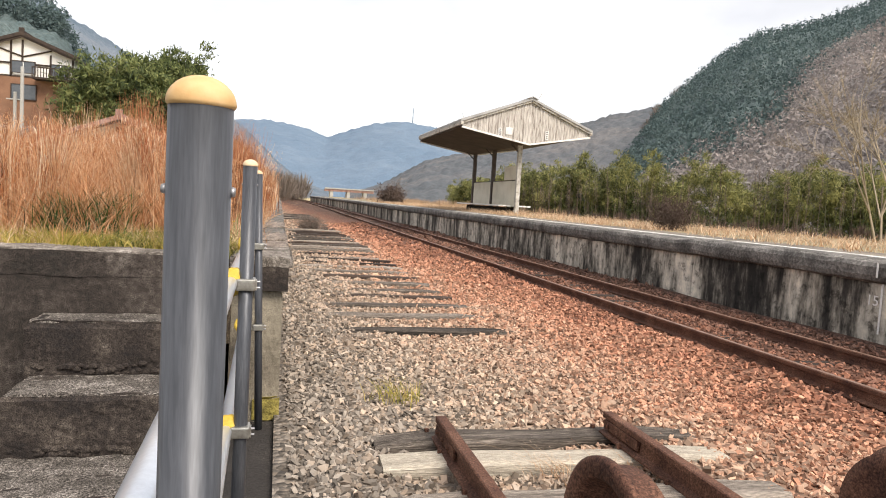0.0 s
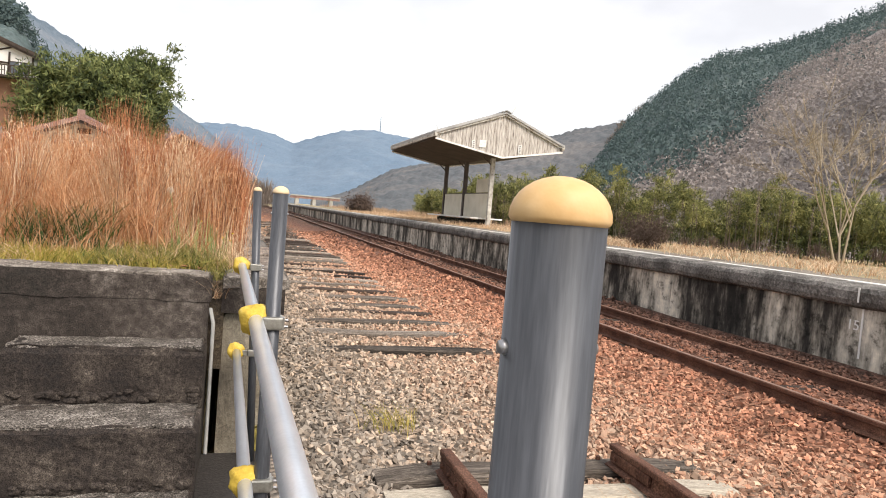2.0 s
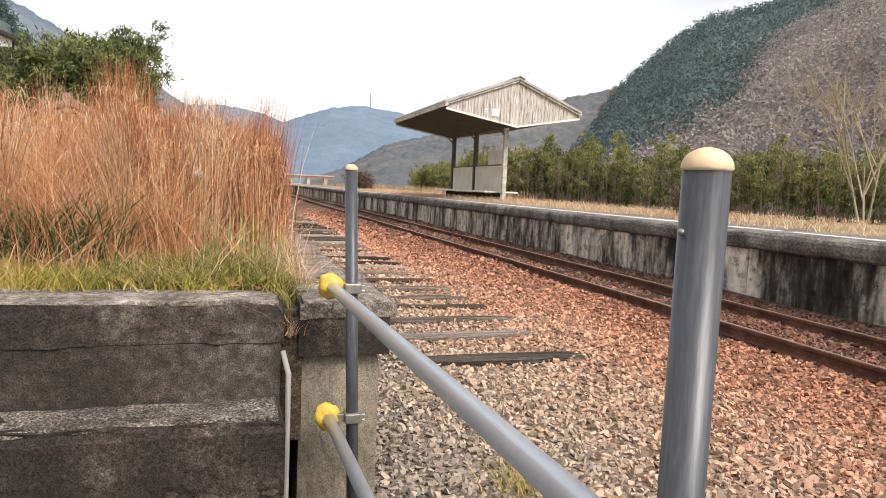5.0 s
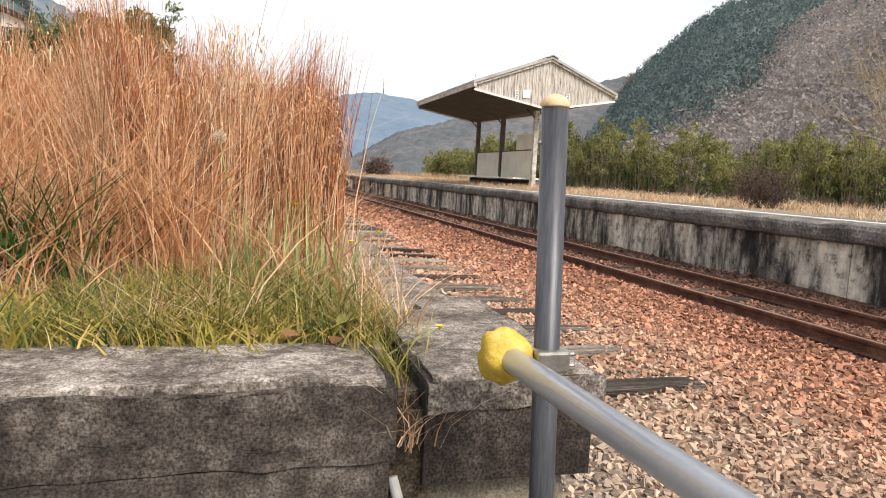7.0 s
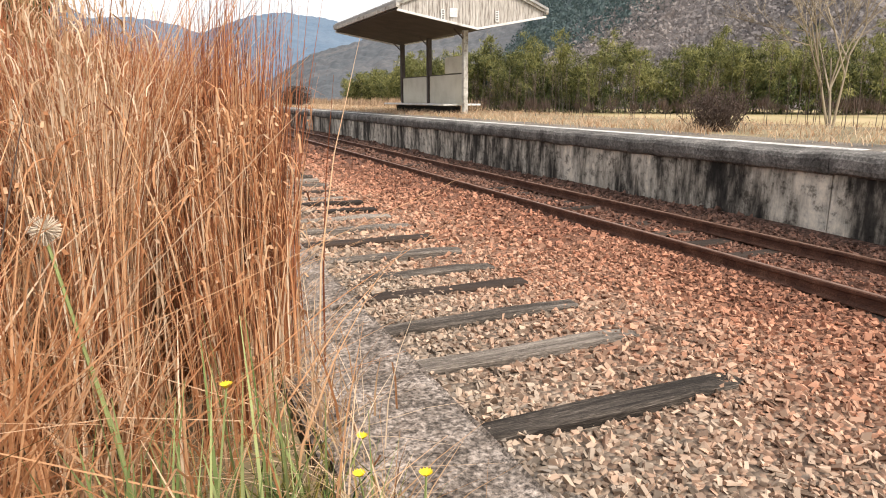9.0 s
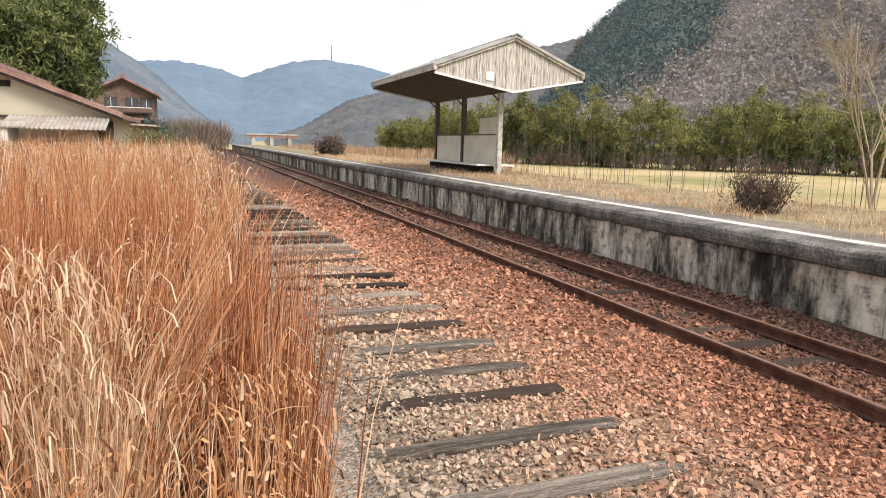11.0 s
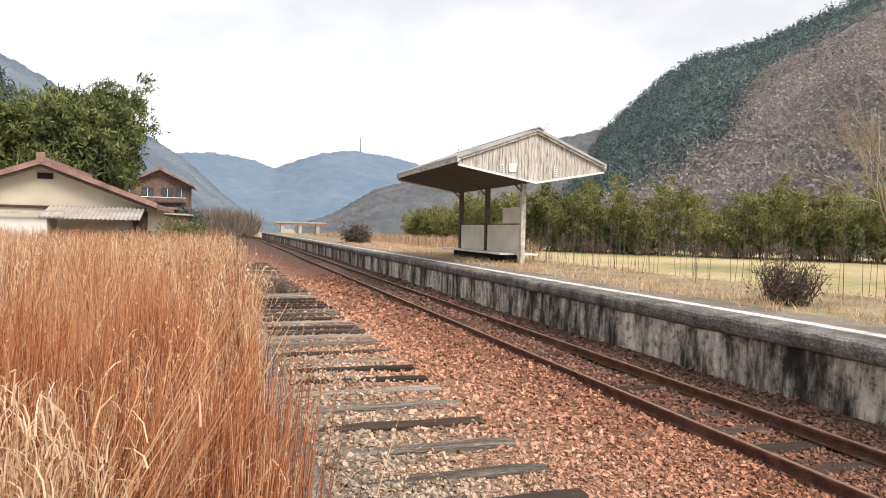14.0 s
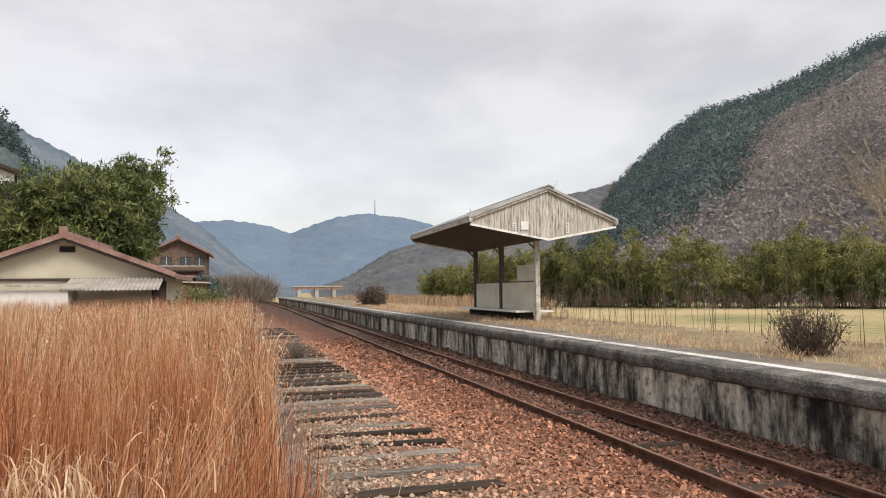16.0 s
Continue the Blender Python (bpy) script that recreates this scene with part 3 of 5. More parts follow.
def sleeper_mesh(seed, length, mat):
    r = np.random.default_rng(seed)
    bm = bmesh.new()
    nx = 7
    rings = []
    for k in range(nx):
        x = -length / 2 + length * k / (nx - 1) + (r.uniform(-0.03, 0.03) if k in (0, nx - 1) else 0)
        hw, hz = 0.1 + r.uniform(-0.012, 0.008), 0.0 + r.uniform(-0.012, 0.006)
        if k in (0, nx - 1):
            hz -= 0.015
        rings.append([bm.verts.new(p) for p in ((x, -hw, -0.14), (x, hw, -0.14), (x, hw, hz - 0.015), (x, hw - 0.02, hz), (x, -hw + 0.02, hz + r.uniform(-0.008, 0.004)), (x, -hw, hz - 0.02))])
    for a, b in zip(rings, rings[1:]):
        for i in range(6):
            bm.faces.new((a[i], a[(i + 1) % 6], b[(i + 1) % 6], b[i]))
    bm.faces.new(rings[0])
    bm.faces.new(rings[-1])
    bmesh.ops.recalc_face_normals(bm, faces=bm.faces)
    me = bpy.data.meshes.new("sleeper")
    bm.to_mesh(me)
    bm.free()
    me.materials.append(mat)
    return me


grey_ties = [sleeper_mesh(s, 2.1, M["tie"]) for s in range(5)]
dark_ties = [sleeper_mesh(20 + s, 2.1, M["tie_dark"]) for s in range(4)]
pale_tie = sleeper_mesh(40, 2.12, M["tie_pale"])


def lay(name, me, parent, x, y, z, turn=0.0, roll=0.0):
    ob = new(name, me)
    ob.parent = parent
    ob.matrix_basis = pose(x, y, z, roll, 0, turn)
    return ob


y = -6.0
while y < 110:
    lay("sleeper", dark_ties[int(rng.integers(4))], line, 0.566 + bend(y), y, -0.142 + rng.normal(0, 0.012), rng.normal(0, 0.9))
    y += 0.66

# ---- siding: rails lifted, sleepers left ----
siding = thing("siding_sleepers", "row of weathered grey sleepers where the siding rails were lifted", "sleepers", group="sleepers of the lifted siding")
near_ties = (7.48, 8.42, 9.18, 10.0, 10.68, 11.46, 12.3, 13.1, 13.9)
first = {0: grey_ties[1], 1: grey_ties[2], 2: grey_ties[3], 3: dark_ties[0]}
y, k = near_ties[0], 0
while y < 47:
    x = -3.0 - 0.02 * (min(y, 16) - 8) - 0.0125 * max(0.0, y - 16)
    me = first.get(k) or (grey_ties[int(rng.integers(5))] if rng.random() < 0.45 else dark_ties[int(rng.integers(4))])
    proud = -0.148 if y < 9.9 else -0.142 if y < 17 else (-0.10 if y < 27 else -0.14)
    lay("sleeper", me, siding, x + rng.normal(0, 0.03), y, proud + rng.normal(0, 0.008), rng.normal(0.6, 1.0))
    k += 1
    y = near_ties[k] if k < len(near_ties) else y + rng.uniform(0.66, 0.8)

# stub of the siding with its cut rails
stub = thing("siding_stub", "short stub of siding with two cut rusty rails on grey sleepers", "railway track")
for y, me in ((4.17, grey_ties[0]), (3.83, pale_tie), (3.32, grey_ties[2]), (2.72, dark_ties[1]), (2.1, grey_ties[4]), (1.5, grey_ties[3]), (0.9, dark_ties[2]), (0.3, grey_ties[1]), (-0.4, grey_ties[0]), (-1.1, grey_ties[2])):
    lay("sleeper", me, stub, -2.97, y - 0.06, -0.128, rng.normal(-1.0, 0.5))
for x, end in ((-3.62, 4.08), (-2.52, 4.1)):
    part("rail", extrude_y([(x + a, b) for a, b in RAIL], [-4, 0, 2, 3.5, end]), M["rust"], stub, "cut rusty rail end")
    part("fishplate", box(x - 0.034, x - 0.014, end - 0.42, end - 0.02, -0.10, -0.04, bevel=0.006), M["rust"], stub)
    for dy in (0.08, 0.2, 0.32):
        part("bolt", rod((x - 0.05, end - dy, -0.07), (x - 0.03, end - dy, -0.07), 0.014, 6), M["rust"], stub)
    for ty in (4.17, 3.83, 3.32, 2.72):
        part("spike", box(x - 0.075, x - 0.05, ty - 0.012, ty + 0.012, -0.14, -0.105, bevel=0.004), M["rust"], stub)

# loose wheelset standing on the stub
wheelset = thing("wheelset", "small rusty trolley wheelset standing on the stub rails", "wheelset", (-3.05, 2.04, 0.0))


def lathe_x(profile, sides=48):
    """Profile of (along the axle, radius) turned about the x axis."""
    bm = bmesh.new()
    rings = []
    for s in range(sides):
        a = 2 * math.pi * s / sides
        rings.append([bm.verts.new((p, r * math.cos(a), r * math.sin(a))) for p, r in profile])
    for a, b in zip(rings, rings[1:] + rings[:1]):
        for i in range(len(profile) - 1):
            bm.faces.new((a[i], a[i + 1], b[i + 1], b[i]))
    bmesh.ops.remove_doubles(bm, verts=bm.verts, dist=1e-5)
    bmesh.ops.recalc_face_normals(bm, faces=bm.faces)
    return bm


for s in (-1, 1):
    prof = [(-0.06, 0.0), (-0.06, 0.055), (-0.05, 0.068), (0.0, 0.085), (0.02, 0.12), (0.02, 0.185), (-0.045, 0.212), (-0.058, 0.222), (-0.062, 0.268), (-0.052, 0.282), (-0.034, 0.282), (-0.022, 0.258),
            (0.06, 0.25), (0.065, 0.2), (0.04, 0.1), (0.05, 0.07), (0.05, 0.0)]
    wheel = smooth(part("wheel", lathe_x([(-s * p + s * 0.545, r) for p, r in prof]), M["rust"], wheelset))
    wheel.location = (0, 0, 0.262)
    hub = smooth(part("hub_ring", lathe_x([(s * 0.60, 0.0), (s * 0.60, 0.07), (s * 0.62, 0.072), (s * 0.62, 0.095), (s * 0.56, 0.10)], 32), M["rust"], wheel))
axle = smooth(part("axle", rod((-0.6, 0, 0.262), (0.6, 0, 0.262), 0.045, 20), M["rust"], wheelset))

# ---- old platform, steps and handrail ----
def rough_block(x0, x1, y0, y1, z0, z1, seed, cuts=14, chip=0.012, face=1):
    """A cast block with worn, chipped upper edges."""
    bm = bmesh.new()
    slab(bm, x0, x1, y0, y1, z0, z1)
    bmesh.ops.subdivide_edges(bm, edges=bm.edges[:], cuts=cuts, use_grid_fill=True)
    for v in bm.verts:
        p = v.co * 7 + Vector((seed, 0, 0))
        d = noise.noise(p) * 0.008 + noise.noise(p * 4) * 0.005
        x, y, z = v.co
        near = sum(1 for a, b in ((x, x0), (x, x1), (y, y0), (y, y1)) if abs(a - b) < 0.004)
        v.co += Vector((0, d * face, d))
        if near and abs(z - z1) < 0.004:
            cut = chip * (0.7 + 1.6 * abs(noise.noise(p * 1.7)))
            v.co += Vector((cut * (1 if abs(x - x0) < 0.004 else -1 if abs(x - x1) < 0.004 else 0), cut * (1 if abs(y - y0) < 0.004 else -1 if abs(y - y1) < 0.004 else 0), -cut))
    return bm


old = thing("platform_old", "disused earth platform with dark concrete front wall and stone edge", "platform", kind="structure")
part("front_wall", box(-26, -4.955, 4.653, 4.95, -0.5, 0.70, bevel=0.004), M["wall_face"], old)
part("wall_cap", box(-26, -6.6, 4.65, 4.96, 0.701, 0.845, bevel=0.012, seg=3), M["wall_face"], old)
part("wall_cap", rough_block(-6.595, -4.945, 4.65, 4.96, 0.701, 0.845, 4.0, 26, 0.010, 1), M["wall_face"], old)
part("wall_top", box(-26, -7.0, 4.66, 4.96, 0.83, 0.852, bevel=0.012), M["worn_top"], old, "worn gritty concrete wall top")
part("wall_top", rough_block(-6.995, -4.965, 4.668, 4.96, 0.835, 0.856, 8.0, 26, 0.006, 0), M["worn_top"], old, "worn gritty concrete wall top")
part("earth_fill", box(-26, -4.92, 4.93, 62, -0.5, 0.84), M["earth"], old)
part("side_wall", box(-4.87, -4.58, 4.92, 62, -0.5, 0.625), M["pier"], old)
part("corner_pier", rough_block(-4.875, -4.555, 4.71, 5.4, -0.5, 0.64, 6.0, 18, 0.012, 1), M["pier"], old, "buff concrete corner pier with moss at its foot")
part("pier_moss", rough_block(-4.72, -4.55, 4.695, 4.74, -0.21, -0.06, 9.0, 10, 0.02, 1), M["moss"], old, "yellow-green moss at the foot of the pier")
y = 4.66
for k in range(40):
    ln = rng.uniform(1.1, 1.5) if k else 0.87
    low = 0.0 if k == 0 else rng.uniform(0.02, 0.05)
    a = (-4.88 + rng.normal(0, 0.006), -4.505 + rng.normal(0, 0.012), y, y + ln - 0.016, 0.638, 0.846 - low)
    bm = rough_block(*a, 3.0 * k, 18, 0.022 if k else 0.003, 0) if k < 6 else box(*a, bevel=0.03, seg=2)
    part("edge_stone", bm, M["old_concrete"] if k == 0 else M["rubble"] if k in (1, 2, 4) else M["coping"], old)
    y += ln
part("edge_stone_top", rough_block(-4.884, -4.502, 4.655, 5.52, 0.79, 0.853, 2.0, 26, 0.016, 0), M["worn_top"], old)
part("joint_rubble", rough_block(-4.975, -4.87, 4.68, 5.6, 0.3, 0.815, 12.0, 24, 0.035, 1), M["soil"], old, "crumbled rubble and soil in the joint")
pipe = thing("conduit", "thin pale vertical pipe in the joint beside the steps", "pipe", (-4.925, 4.635, -0.2))
part("conduit_tube", rod((0, 0, 0), (0, 0, 0.78), 0.0105), M["pole"], pipe)
part("conduit_bend", rod((0, 0, 0.775), (-0.022, 0.03, 0.86), 0.0105), M["pole"], pipe)

steps = thing("concrete_steps", "rough dark concrete steps up to the old platform", "steps")
for x0, y0, y1, z1, seed in ((-5.935, 4.40, 4.66, 0.478, 1.0), (-5.925, 4.015, 4.43, 0.168, 5.0), (-5.95, 3.5, 4.05, -0.155, 7.0)):
    part("tread", rough_block(x0, -4.95, y0, y1, -0.4, z1, seed, 20, 0.014), M["old_concrete"], steps)
    part("tread_top", rough_block(x0 + 0.02, -4.972, y0 + 0.016, min(y1, 4.645) - 0.01, z1 - 0.012, z1 + 0.006, seed + 3, 16, 0.006, 0), M["tread"], steps, "worn gritty tread top")

rail_set = thing("handrail", "grey steel handrail with pale tubes and yellow foam joints", "handrail")
RZ = (0.960, 0.465)


def rail_at(y, z):
    """A point on the axis of a tube that runs slightly askew to the line."""
    return (-4.747 - 0.0203 * (y - 2.6), y, z - 0.0132 * (y - 2.6))


# the last post stands a little out of plumb
for x, y, top, capm, lean in ((-4.62, -1.0, 1.33, "cap", 0.0), (-4.662, 0.869, 1.347, "cap", 0.0), (-4.699, 2.619, 1.368, "cap_pale", 0.0), (-4.728, 4.513, 1.391, "cap_pale", 0.035)):
    post = smooth(part("post", rod((x + lean * (top + 0.3), y, -0.3), (x, y, top - 0.022), 0.0228, 32), M["tube"], rail_set))
    bm = bmesh.new()
    bmesh.ops.create_uvsphere(bm, u_segments=32, v_segments=16, radius=0.0246)
    for v in bm.verts:
        v.co.z = v.co.z * 0.82 if v.co.z > 0 else v.co.z * 0.3
        v.co += Vector((x, y, top - 0.0226))
    smooth(part("cap", bm, M[capm], post, "faded orange domed cap"))
    for side in (-1, 1):
        smooth(part("bolt", rod((x + side * 0.0225, y, top - 0.085), (x + side * 0.0258, y, top - 0.085), 0.0042, 10, 0.003), M["bolt"], post))
    for z in RZ:
        rx, _, rz = rail_at(y, z)
        px = x + lean * (top - rz)
        part("clamp", box(px - 0.031, px + 0.031, y - 0.031, y + 0.031, rz - 0.024, rz + 0.016, bevel=0.006), M["clamp"], post, "galvanised clamp band")
        part("clamp_arm", box(rx + 0.005, px - 0.031, y - 0.013, y + 0.013, rz - 0.020, rz + 0.012, bevel=0.003), M["clamp"], post)
        for dz in (-0.014, 0.006):
            part("clamp_bolt", rod((px + 0.031, y - 0.012, rz + dz), (px + 0.046, y - 0.012, rz + dz), 0.004, 8), M["bolt"], post)
        part("clamp_ear", box(px + 0.031, px + 0.035, y - 0.022, y + 0.004, rz - 0.022, rz + 0.014, bevel=0.001), M["clamp"], post)
        if y > 2:
            bm = bmesh.new()
            bmesh.ops.create_uvsphere(bm, u_segments=24, v_segments=14, radius=0.047)
            for v in bm.verts:
                d = noise.noise(v.co * 30 + Vector((y, z, 0))) * 0.014 + noise.noise(v.co * 75 + Vector((y, z, 3))) * 0.005
                v.co = v.co * (1 + d / 0.05)
                v.co.y *= 0.72 if v.co.y < 0 else 1.0
                v.co += Vector((rx - 0.004, y + 0.005, rz))
            smooth(part("foam_cover", bm, M["foam"], post, "yellow foam cover over the joint"))
for z in RZ:
    smooth(part("rail_tube", rod(rail_at(-3.0, z), rail_at(4.54, z), 0.0215, 28), M["galv"], rail_set, "pale galvanised tube"))

# ---- waiting shelter on the main platform ----
shelter = thing("platform_shelter", "small open waiting shelter with peeling white boarded gable", "shelter")
SX, SY0, SY1 = 4.98, 25.5, 33.3
EL, ER, EZ, PZ, VZ = 2.16, 7.6, 4.4, 5.5, 3.77
for y, mat in ((26.45, "frame"), (29.8, "darkpost"), (32.9, "darkpost")):
    p = part("post", box(SX - 0.085, SX + 0.085, y - 0.085, y + 0.085, 0.9, VZ + 0.25, bevel=0.012), M[mat], shelter)
    part("bracket", rod((SX - 0.05, y, VZ - 0.28), (SX - 0.42, y, VZ + 0.06), 0.028, 8), M["darkpost"], p)
for x0, z0, x1, z1, nm in ((EL - 0.06, EZ + 0.02, SX, PZ, "roof_slope"), (ER + 0.06, EZ + 0.02, SX, PZ, "roof_slope")):
    bm = extrude_y([(x0, z0), (x1, z1), (x1, z1 + 0.09), (x0, z0 + 0.09)], [SY0 - 0.12, SY1 + 0.12])
    slope = part(nm, bm, M["roof"], shelter)
    for k in range(9):
        yy = SY0 + 0.3 + k * 0.9
        part("roof_batten", extrude_y([(x0, z0 + 0.088), (x1, z1 + 0.088), (x1, z1 + 0.115), (x0, z0 + 0.115)], [yy, yy + 0.04]), M["roof"], slope)
part("ridge_cap", extrude_y([(SX - 0.2, PZ + 0.02), (SX, PZ + 0.1), (SX + 0.2, PZ + 0.02), (SX + 0.2, PZ + 0.06), (SX, PZ + 0.14), (SX - 0.2, PZ + 0.06)], [SY0 - 0.16, SY1 + 0.16]), M["roof"], shelter)
for x0 in (EL, ER):
    part("soffit", extrude_y([(x0, EZ - 0.16), (SX, VZ), (SX, VZ + 0.03), (x0, EZ - 0.13)], [SY0 + 0.03, SY1 - 0.03]), M["soffit"], shelter)
    part("gutter", extrude_y([(x0 - 0.05, EZ - 0.1), (x0 + 0.05, EZ - 0.1), (x0 + 0.06, EZ + 0.03), (x0 - 0.06, EZ + 0.03)], [SY0 - 0.12, SY1 + 0.12]), M["frame"], shelter)
# gable boards, cut to the kite of roof and soffit
for yg in (SY0 + 0.02, SY1 - 0.02):
    x = EL + 0.06
    while x < ER - 0.1:
        w = 0.118
        xa, xb = x, min(x + w - 0.008, ER - 0.06)
        half = lambda q: (q - EL) / (SX - EL) if q < SX else (ER - q) / (ER - SX)
        top = lambda q: EZ - 0.02 + (PZ - EZ) * half(q)
        bot = lambda q: EZ - 0.15 + (VZ - EZ + 0.15) * half(q)
        bm = bmesh.new()
        d = rng.uniform(0, 0.006)
        vs = [bm.verts.new((q, yg + e + (d if e == 0 else 0), zf(q))) for e in (0.0, 0.03) for q, zf in ((xa, bot), (xb, bot), (xb, top), (xa, top))]
        for f in ((0, 1, 2, 3), (7, 6, 5, 4), (0, 4, 5, 1), (1, 5, 6, 2), (2, 6, 7, 3), (3, 7, 4, 0)):
            bm.faces.new([vs[i] for i in f])
        bmesh.ops.recalc_face_normals(bm, faces=bm.faces)
        part("gable_board", bm, M["board"], shelter)
        x += w
    for x0, z0, x1, z1, r in ((EL - 0.05, EZ, SX, PZ - 0.02, 0.06), (ER + 0.05, EZ, SX, PZ - 0.02, 0.06), (EL, EZ - 0.17, SX, VZ - 0.02, 0.035), (ER, EZ - 0.17, SX, VZ - 0.02, 0.035)):
        yy = yg - 0.06 if yg < 30 else yg + 0.06
        v0, v1 = Vector((x0, yy, z0)), Vector((x1, yy, z1))
        bm = bmesh.new()
        m = Matrix.Translation((v0 + v1) / 2) @ (v1 - v0).to_track_quat("X", "Z").to_matrix().to_4x4() @ Matrix.Diagonal(((v1 - v0).length, 0.05, r * 2, 1))
        bmesh.ops.create_cube(bm, size=1, matrix=m)
        part("verge_board" if r > 0.05 else "bottom_chord", bm, M["paint"] if r < 0.05 else M["frame"], shelter)
part("finial_rod", rod((SX + 0.25, SY0, PZ), (SX + 0.42, SY0, PZ + 0.32), 0.012, 6), M["frame"], shelter)
part("finial_rod", rod((EL + 0.1, SY0, EZ), (EL + 0.02, SY0, EZ + 0.34), 0.012, 6), M["frame"], shelter)
for y0, y1 in ((26.56, 29.70), (29.90, 32.8)):
    part("wind_panel", box(SX - 0.02, SX + 0.02, y0, y1, 1.30, 2.33, bevel=0.006), M["cream"], shelter, "cream wind panel")
part("panel_rail", box(SX - 0.03, SX + 0.03, 26.5, 32.85, 2.33, 2.36), M["darkpost"], shelter)
part("notice_board", box(SX - 0.018, SX + 0.018, 26.6, 28.2, 2.38, 2.96, bevel=0.006), M["cream"], shelter, "blank pale notice board")
for s in (-1, 1):
    for k in range(3):
        xa = SX + s * (0.10 + 0.19 * k)
        part("bench_plank", box(min(xa, xa + s * 0.17), max(xa, xa + s * 0.17), 26.5 + 0.35 * (s < 0), 33.6, 1.24, 1.30, bevel=0.008), M["paint"], shelter, "peeling white bench plank")
    for y in (27.2, 29.3, 31.3, 33.0):
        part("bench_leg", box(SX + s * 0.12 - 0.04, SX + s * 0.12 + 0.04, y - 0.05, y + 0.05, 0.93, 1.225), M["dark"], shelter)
# solid dark block in place of the shaded gap below the bench
part("bench_shade", box(SX - 0.28, SX + 0.28, 27.6, 33.0, 0.92, 1.2), M["dark"], shelter, "near-black block for the shade under the bench")
for x, z0, z1 in ((3.74, 3.98, 4.31), (5.72, 4.0, 4.34)):
    sg = part("sign_plate", box(x - 0.065, x + 0.065, SY0 - 0.018, SY0 + 0.012, z0, z1, bevel=0.004), M["paint"], shelter, "narrow white sign with dark writing")
    for k in range(4):
        zc = z1 - 0.05 - k * 0.075
        part("writing", box(x - 0.035, x + 0.035, SY0 - 0.021, SY0 - 0.017, zc - 0.022, zc + 0.022), M["ink"], sg)
part("patch_plate", box(3.98, 4.26, SY0 - 0.014, SY0 + 0.012, 4.08, 4.36, bevel=0.004), M["paint"], shelter, "pale square patch")

# ---- hills ----
CX, CY, CZ = -4.6, 5.0, 1.9


def hill(name, label, ctrl, near, far, mat, rough_by, base=-3.0, n_az=300, n_r=90, back=1.5, seed=0.0, crown=5.0, tall=2.6, turn=63.0):
    """A wooded ridge seen from the valley: ctrl gives (bearing, crest height in degrees); the slope climbs from near to far metres under a canopy of crowns."""
    a0, a1 = ctrl[0][0], ctrl[-1][0]
    az = np.linspace(max(a0, -42.0), min(a1, turn), n_az)
    az = np.concatenate([np.linspace(a0, az[0], 12)[:-1] if a0 < az[0] else [], az, np.linspace(az[-1], a1, 16)[1:] if a1 > az[-1] else []])
    el = np.interp(az, [c[0] for c in ctrl], [c[1] for c in ctrl])
    fr = np.concatenate([np.linspace(0, 1, n_r), [1.06, 1.2, back]])
    vs = []
    for a, e in zip(az, el):
        crest = CZ + far * math.tan(radians(e)) - base
        sa, ca = math.sin(radians(a)), math.cos(radians(a))
        for f in fr:
            d = near + (far - near) * f
            h = f ** 0.85 if f <= 1 else max(0.0, 1 - (f - 1) * 1.2)
            x, y = CX + d * sa, CY + d * ca
            q = Vector((x, y, seed))
            nz = noise.fractal(q * (4.0 / far), 1.0, 2.0, 4) * rough_by * crest * min(1, f * 1.5) * (0.35 if f >= 0.95 else 1)
            c0 = noise.voronoi(q / crown)[0][0]
            c1 = noise.voronoi(q / (crown * 0.42) + Vector((7, 3, 0)))[0][0]
            vs.append((x, y, base + crest * h + nz + tall * (1.0 - 1.5 * c0) + tall * 0.4 * (0.6 - c1)))
    k = len(fr)
    ii = np.arange(len(az) * k).reshape(len(az), k)
    f = np.stack([ii[:-1, :-1], ii[1:, :-1], ii[1:, 1:], ii[:-1, 1:]], -1).reshape(-1, 4)
    ob = smooth(mesh_from(name, vs, f, 4, mat))
    tagged(ob, label, "hill", kind="structure")
    return np.array(vs).reshape(len(az), k, 3)


def on_crest(grid, n, a0, a1):
    """Random points along the crest and just below it."""
    na, k, _ = grid.shape
    u = rng.uniform(a0 * (na - 1.001), a1 * (na - 1.001), n).astype(int)
    return grid[u, rng.integers(k - 12, k - 3, n)]


def on_slope(grid, n, a1):
    """Random points on the visible face of a hill."""
    na, k, _ = grid.shape
    return grid[rng.integers(0, int(na * a1), n), rng.integers(0, k - 3, n)]


def brush(name, label, pts, h0, h1, mat, pieces=8, wide=0.45, thin=(0.10, 0.24)):
    """Leafless brush: each bush a loose bundle of slivers that spread by wide of its height."""
    n = len(pts)
    h = np.repeat(rng.uniform(h0, h1, n), pieces)
    p = np.repeat(pts, pieces, 0)
    m = len(p)
    a = rng.uniform(0, 6.283, m)
    r = np.sqrt(rng.uniform(0.0, 1, m)) * wide * h
    tip = p + np.stack([r * np.cos(a), r * np.sin(a), h * (0.45 + 0.55 * np.sqrt(np.clip(1 - (r / h / wide) ** 2, 0, 1)))], 1)
    low = p + np.stack([0.4 * r * np.cos(a), 0.4 * r * np.sin(a), h * rng.uniform(0.0, 0.45, m)], 1)
    wv = rng.normal(0, 1, (m, 3))
    wv = wv / np.linalg.norm(wv, axis=1)[:, None] * (h * rng.uniform(*thin, m))[:, None]
    mid = low * 0.45 + tip * 0.55
    v = np.stack([low, mid + wv, tip, mid - wv], 1).reshape(-1, 3)
    return tagged(mesh_from(name, v, np.arange(m * 4), 4, mat), label, "trees", kind="stuff")


